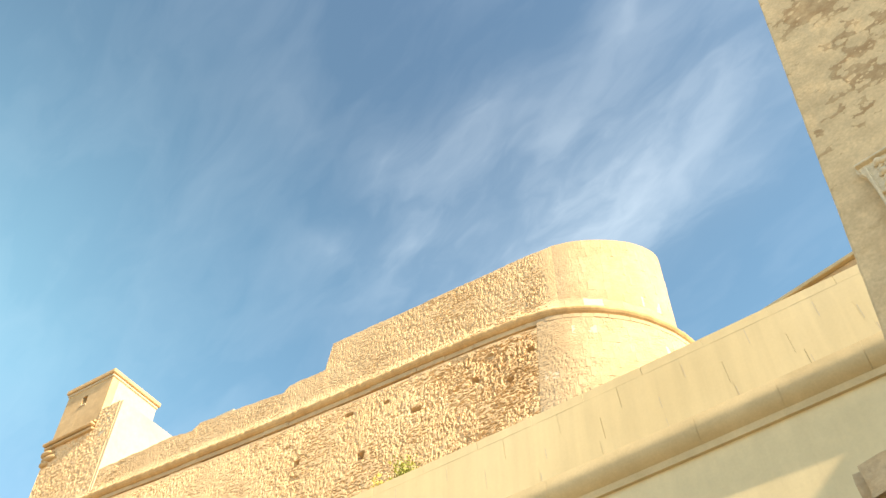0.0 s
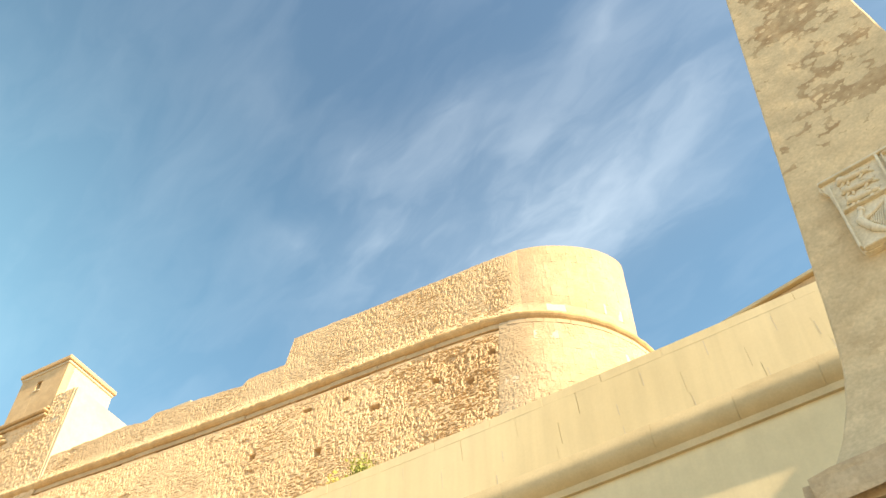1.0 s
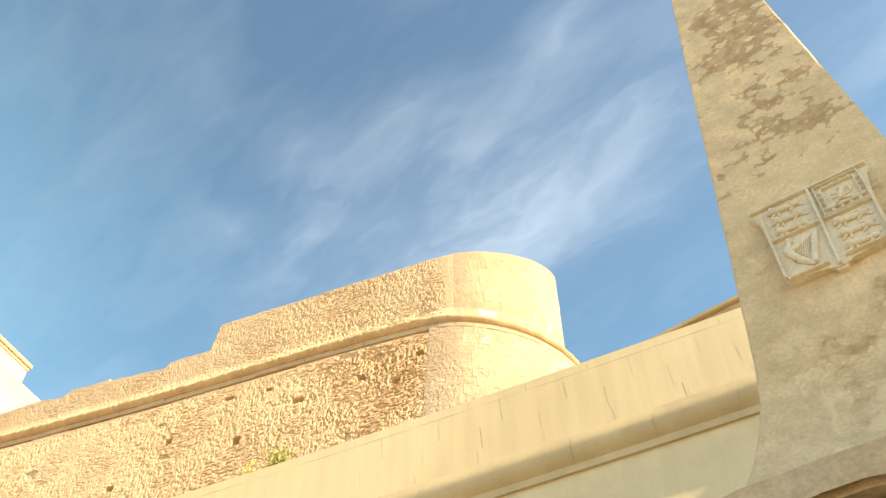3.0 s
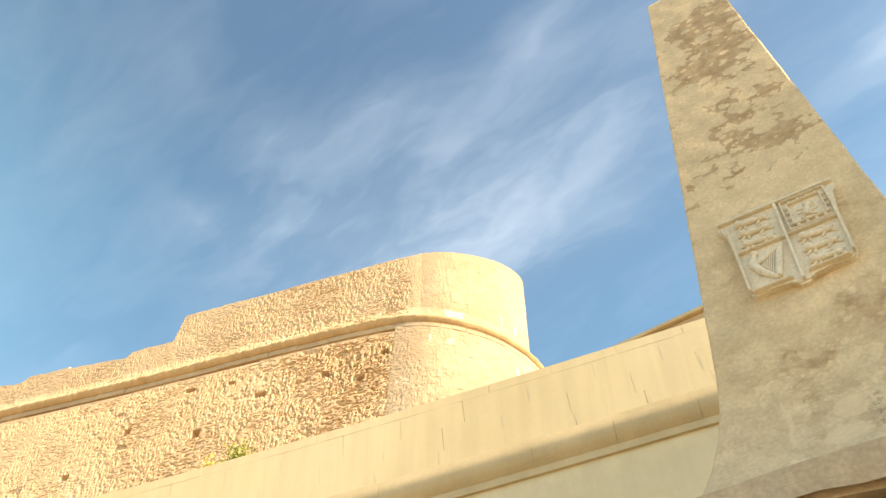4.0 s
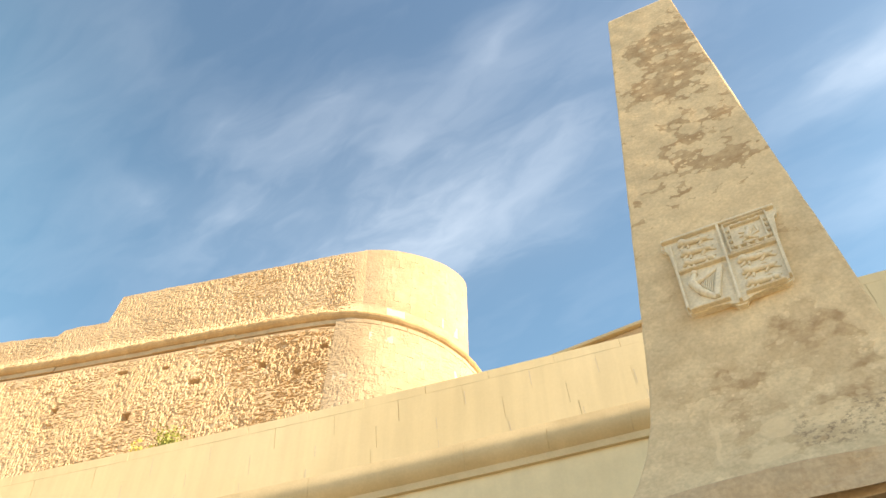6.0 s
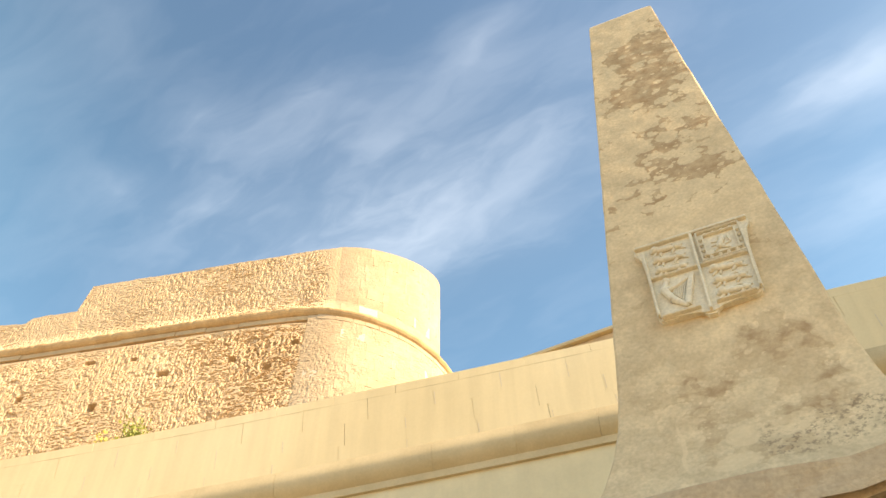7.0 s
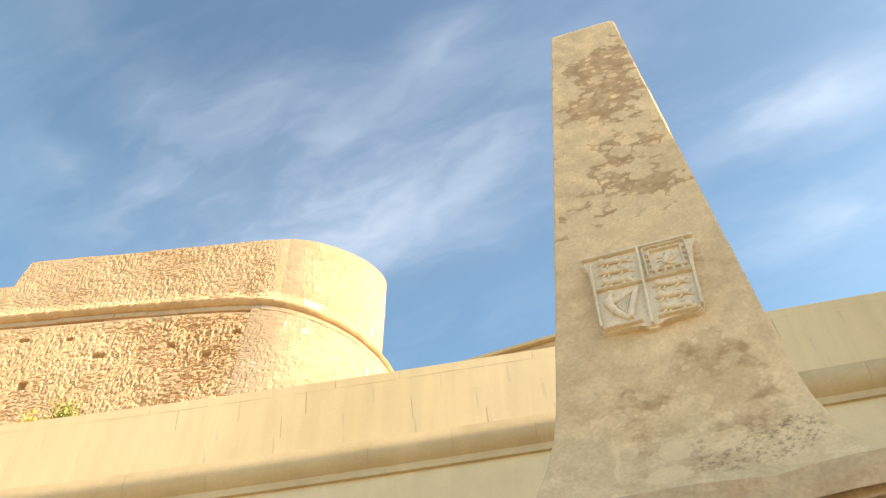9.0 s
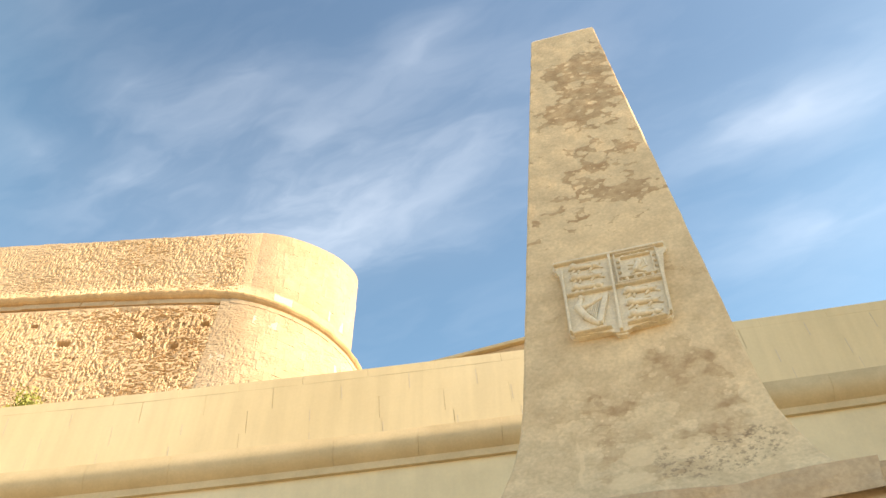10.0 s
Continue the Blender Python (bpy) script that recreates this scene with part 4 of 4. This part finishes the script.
# ---- plants rooted in the wall head ----
def shrub(centre, size, spread, count, seed, material, label):
    r = random.Random(seed)
    bush = thing("shrub", label, "shrub", at=centre)
    stems = bmesh.new()
    leaves = bmesh.new()
    for _ in range(26):
        d = Vector((r.gauss(0, spread), r.gauss(0, spread), r.uniform(0.5, 1.1))).normalized() * size * r.uniform(0.7, 1.1)
        side = d.orthogonal().normalized() * 0.006
        a = [stems.verts.new(side), stems.verts.new(-side), stems.verts.new(d)]
        stems.faces.new(a)
        for _ in range(count // 26):
            f = r.uniform(0.35, 1.05)
            p = d * f + Vector((r.gauss(0, 1), r.gauss(0, 1), r.gauss(0, 1))) * size * 0.11
            t = Vector((r.gauss(0, 1), r.gauss(0, 1), r.gauss(0.6, 1))).normalized() * r.uniform(0.035, 0.065)
            w = t.orthogonal().normalized() * 0.013
            leaves.faces.new([leaves.verts.new(q) for q in (p, p + t * 0.5 + w, p + t, p + t * 0.5 - w)])
    part("stems", stems, M_STEM, bush)
    tagged(part("leaves", leaves, material, bush), kind="stuff")
    return bush


shrub((-2.96, 9.92, 7.18 + EYE), 0.56, 0.10, 1090, 3, M_LEAF, "green leafy shrub rooted on the wall head")
shrub((-3.30, 10.06, 7.16 + EYE), 0.45, 0.10, 390, 5, M_DRY, "small yellowed tuft rooted on the wall head")


# ---- courses of ashlar on the rounded shoulder ----
def shoulder_courses(low, high, rows, out_of, s_from, s_to, seed, worn_from):
    r = random.Random(seed)
    for row in range(rows):
        s = s_from + r.uniform(-0.12, 0.25)
        while s < s_to:
            w = r.uniform(0.40, 0.75)
            proud = r.uniform(0.0002, 0.0016) - 0.008 * max(0.0, 1 - (s - s_from) / 0.8)
            pts = []
            for f in (0.0, 1.0):
                for d, front in ((0.0, 1), (w - r.choice((0.0006, 0.001, 0.004)), 1), (w - 0.004, 0), (0.0, 0)):
                    x, y, nx, ny = [float(v) for v in bastion_base(s + d)]
                    a, b = float(low(s + d)), float(high(s + d))
                    z = a + (b - a) * (row + f) / rows - (0.001 if f else 0.0)
                    o = float(out_of(s + d, z)) + (proud if front else -0.12)
                    pts.append((x + nx * o, y + ny * o, z))
            worn = s > worn_from and row < rows * 0.8 and r.random() < 0.4
            part("ashlar_stone", block(pts, 0.0012), M_PALE if r.random() < 0.025 else M_WORN if worn else M_ASHLAR, bastion)
            s += w


shoulder_courses(lambda s: cordon_z(s) + 0.27, lambda s: parapet_top(np.array([s]))[0] + 0.003, 8, lambda s, z: 0.006 + float(flare(s, z)), 0.05, 3.9, 41, 1.9)
shoulder_courses(lambda s: cordon_z(s) - 0.16 - 3.41, lambda s: cordon_z(s) - 0.16, 11, lambda s, z: 0.064 + float(swell(s)) + 0.10 * (float(cordon_z(s)) - z), -0.5, 4.3, 42, 3.4)
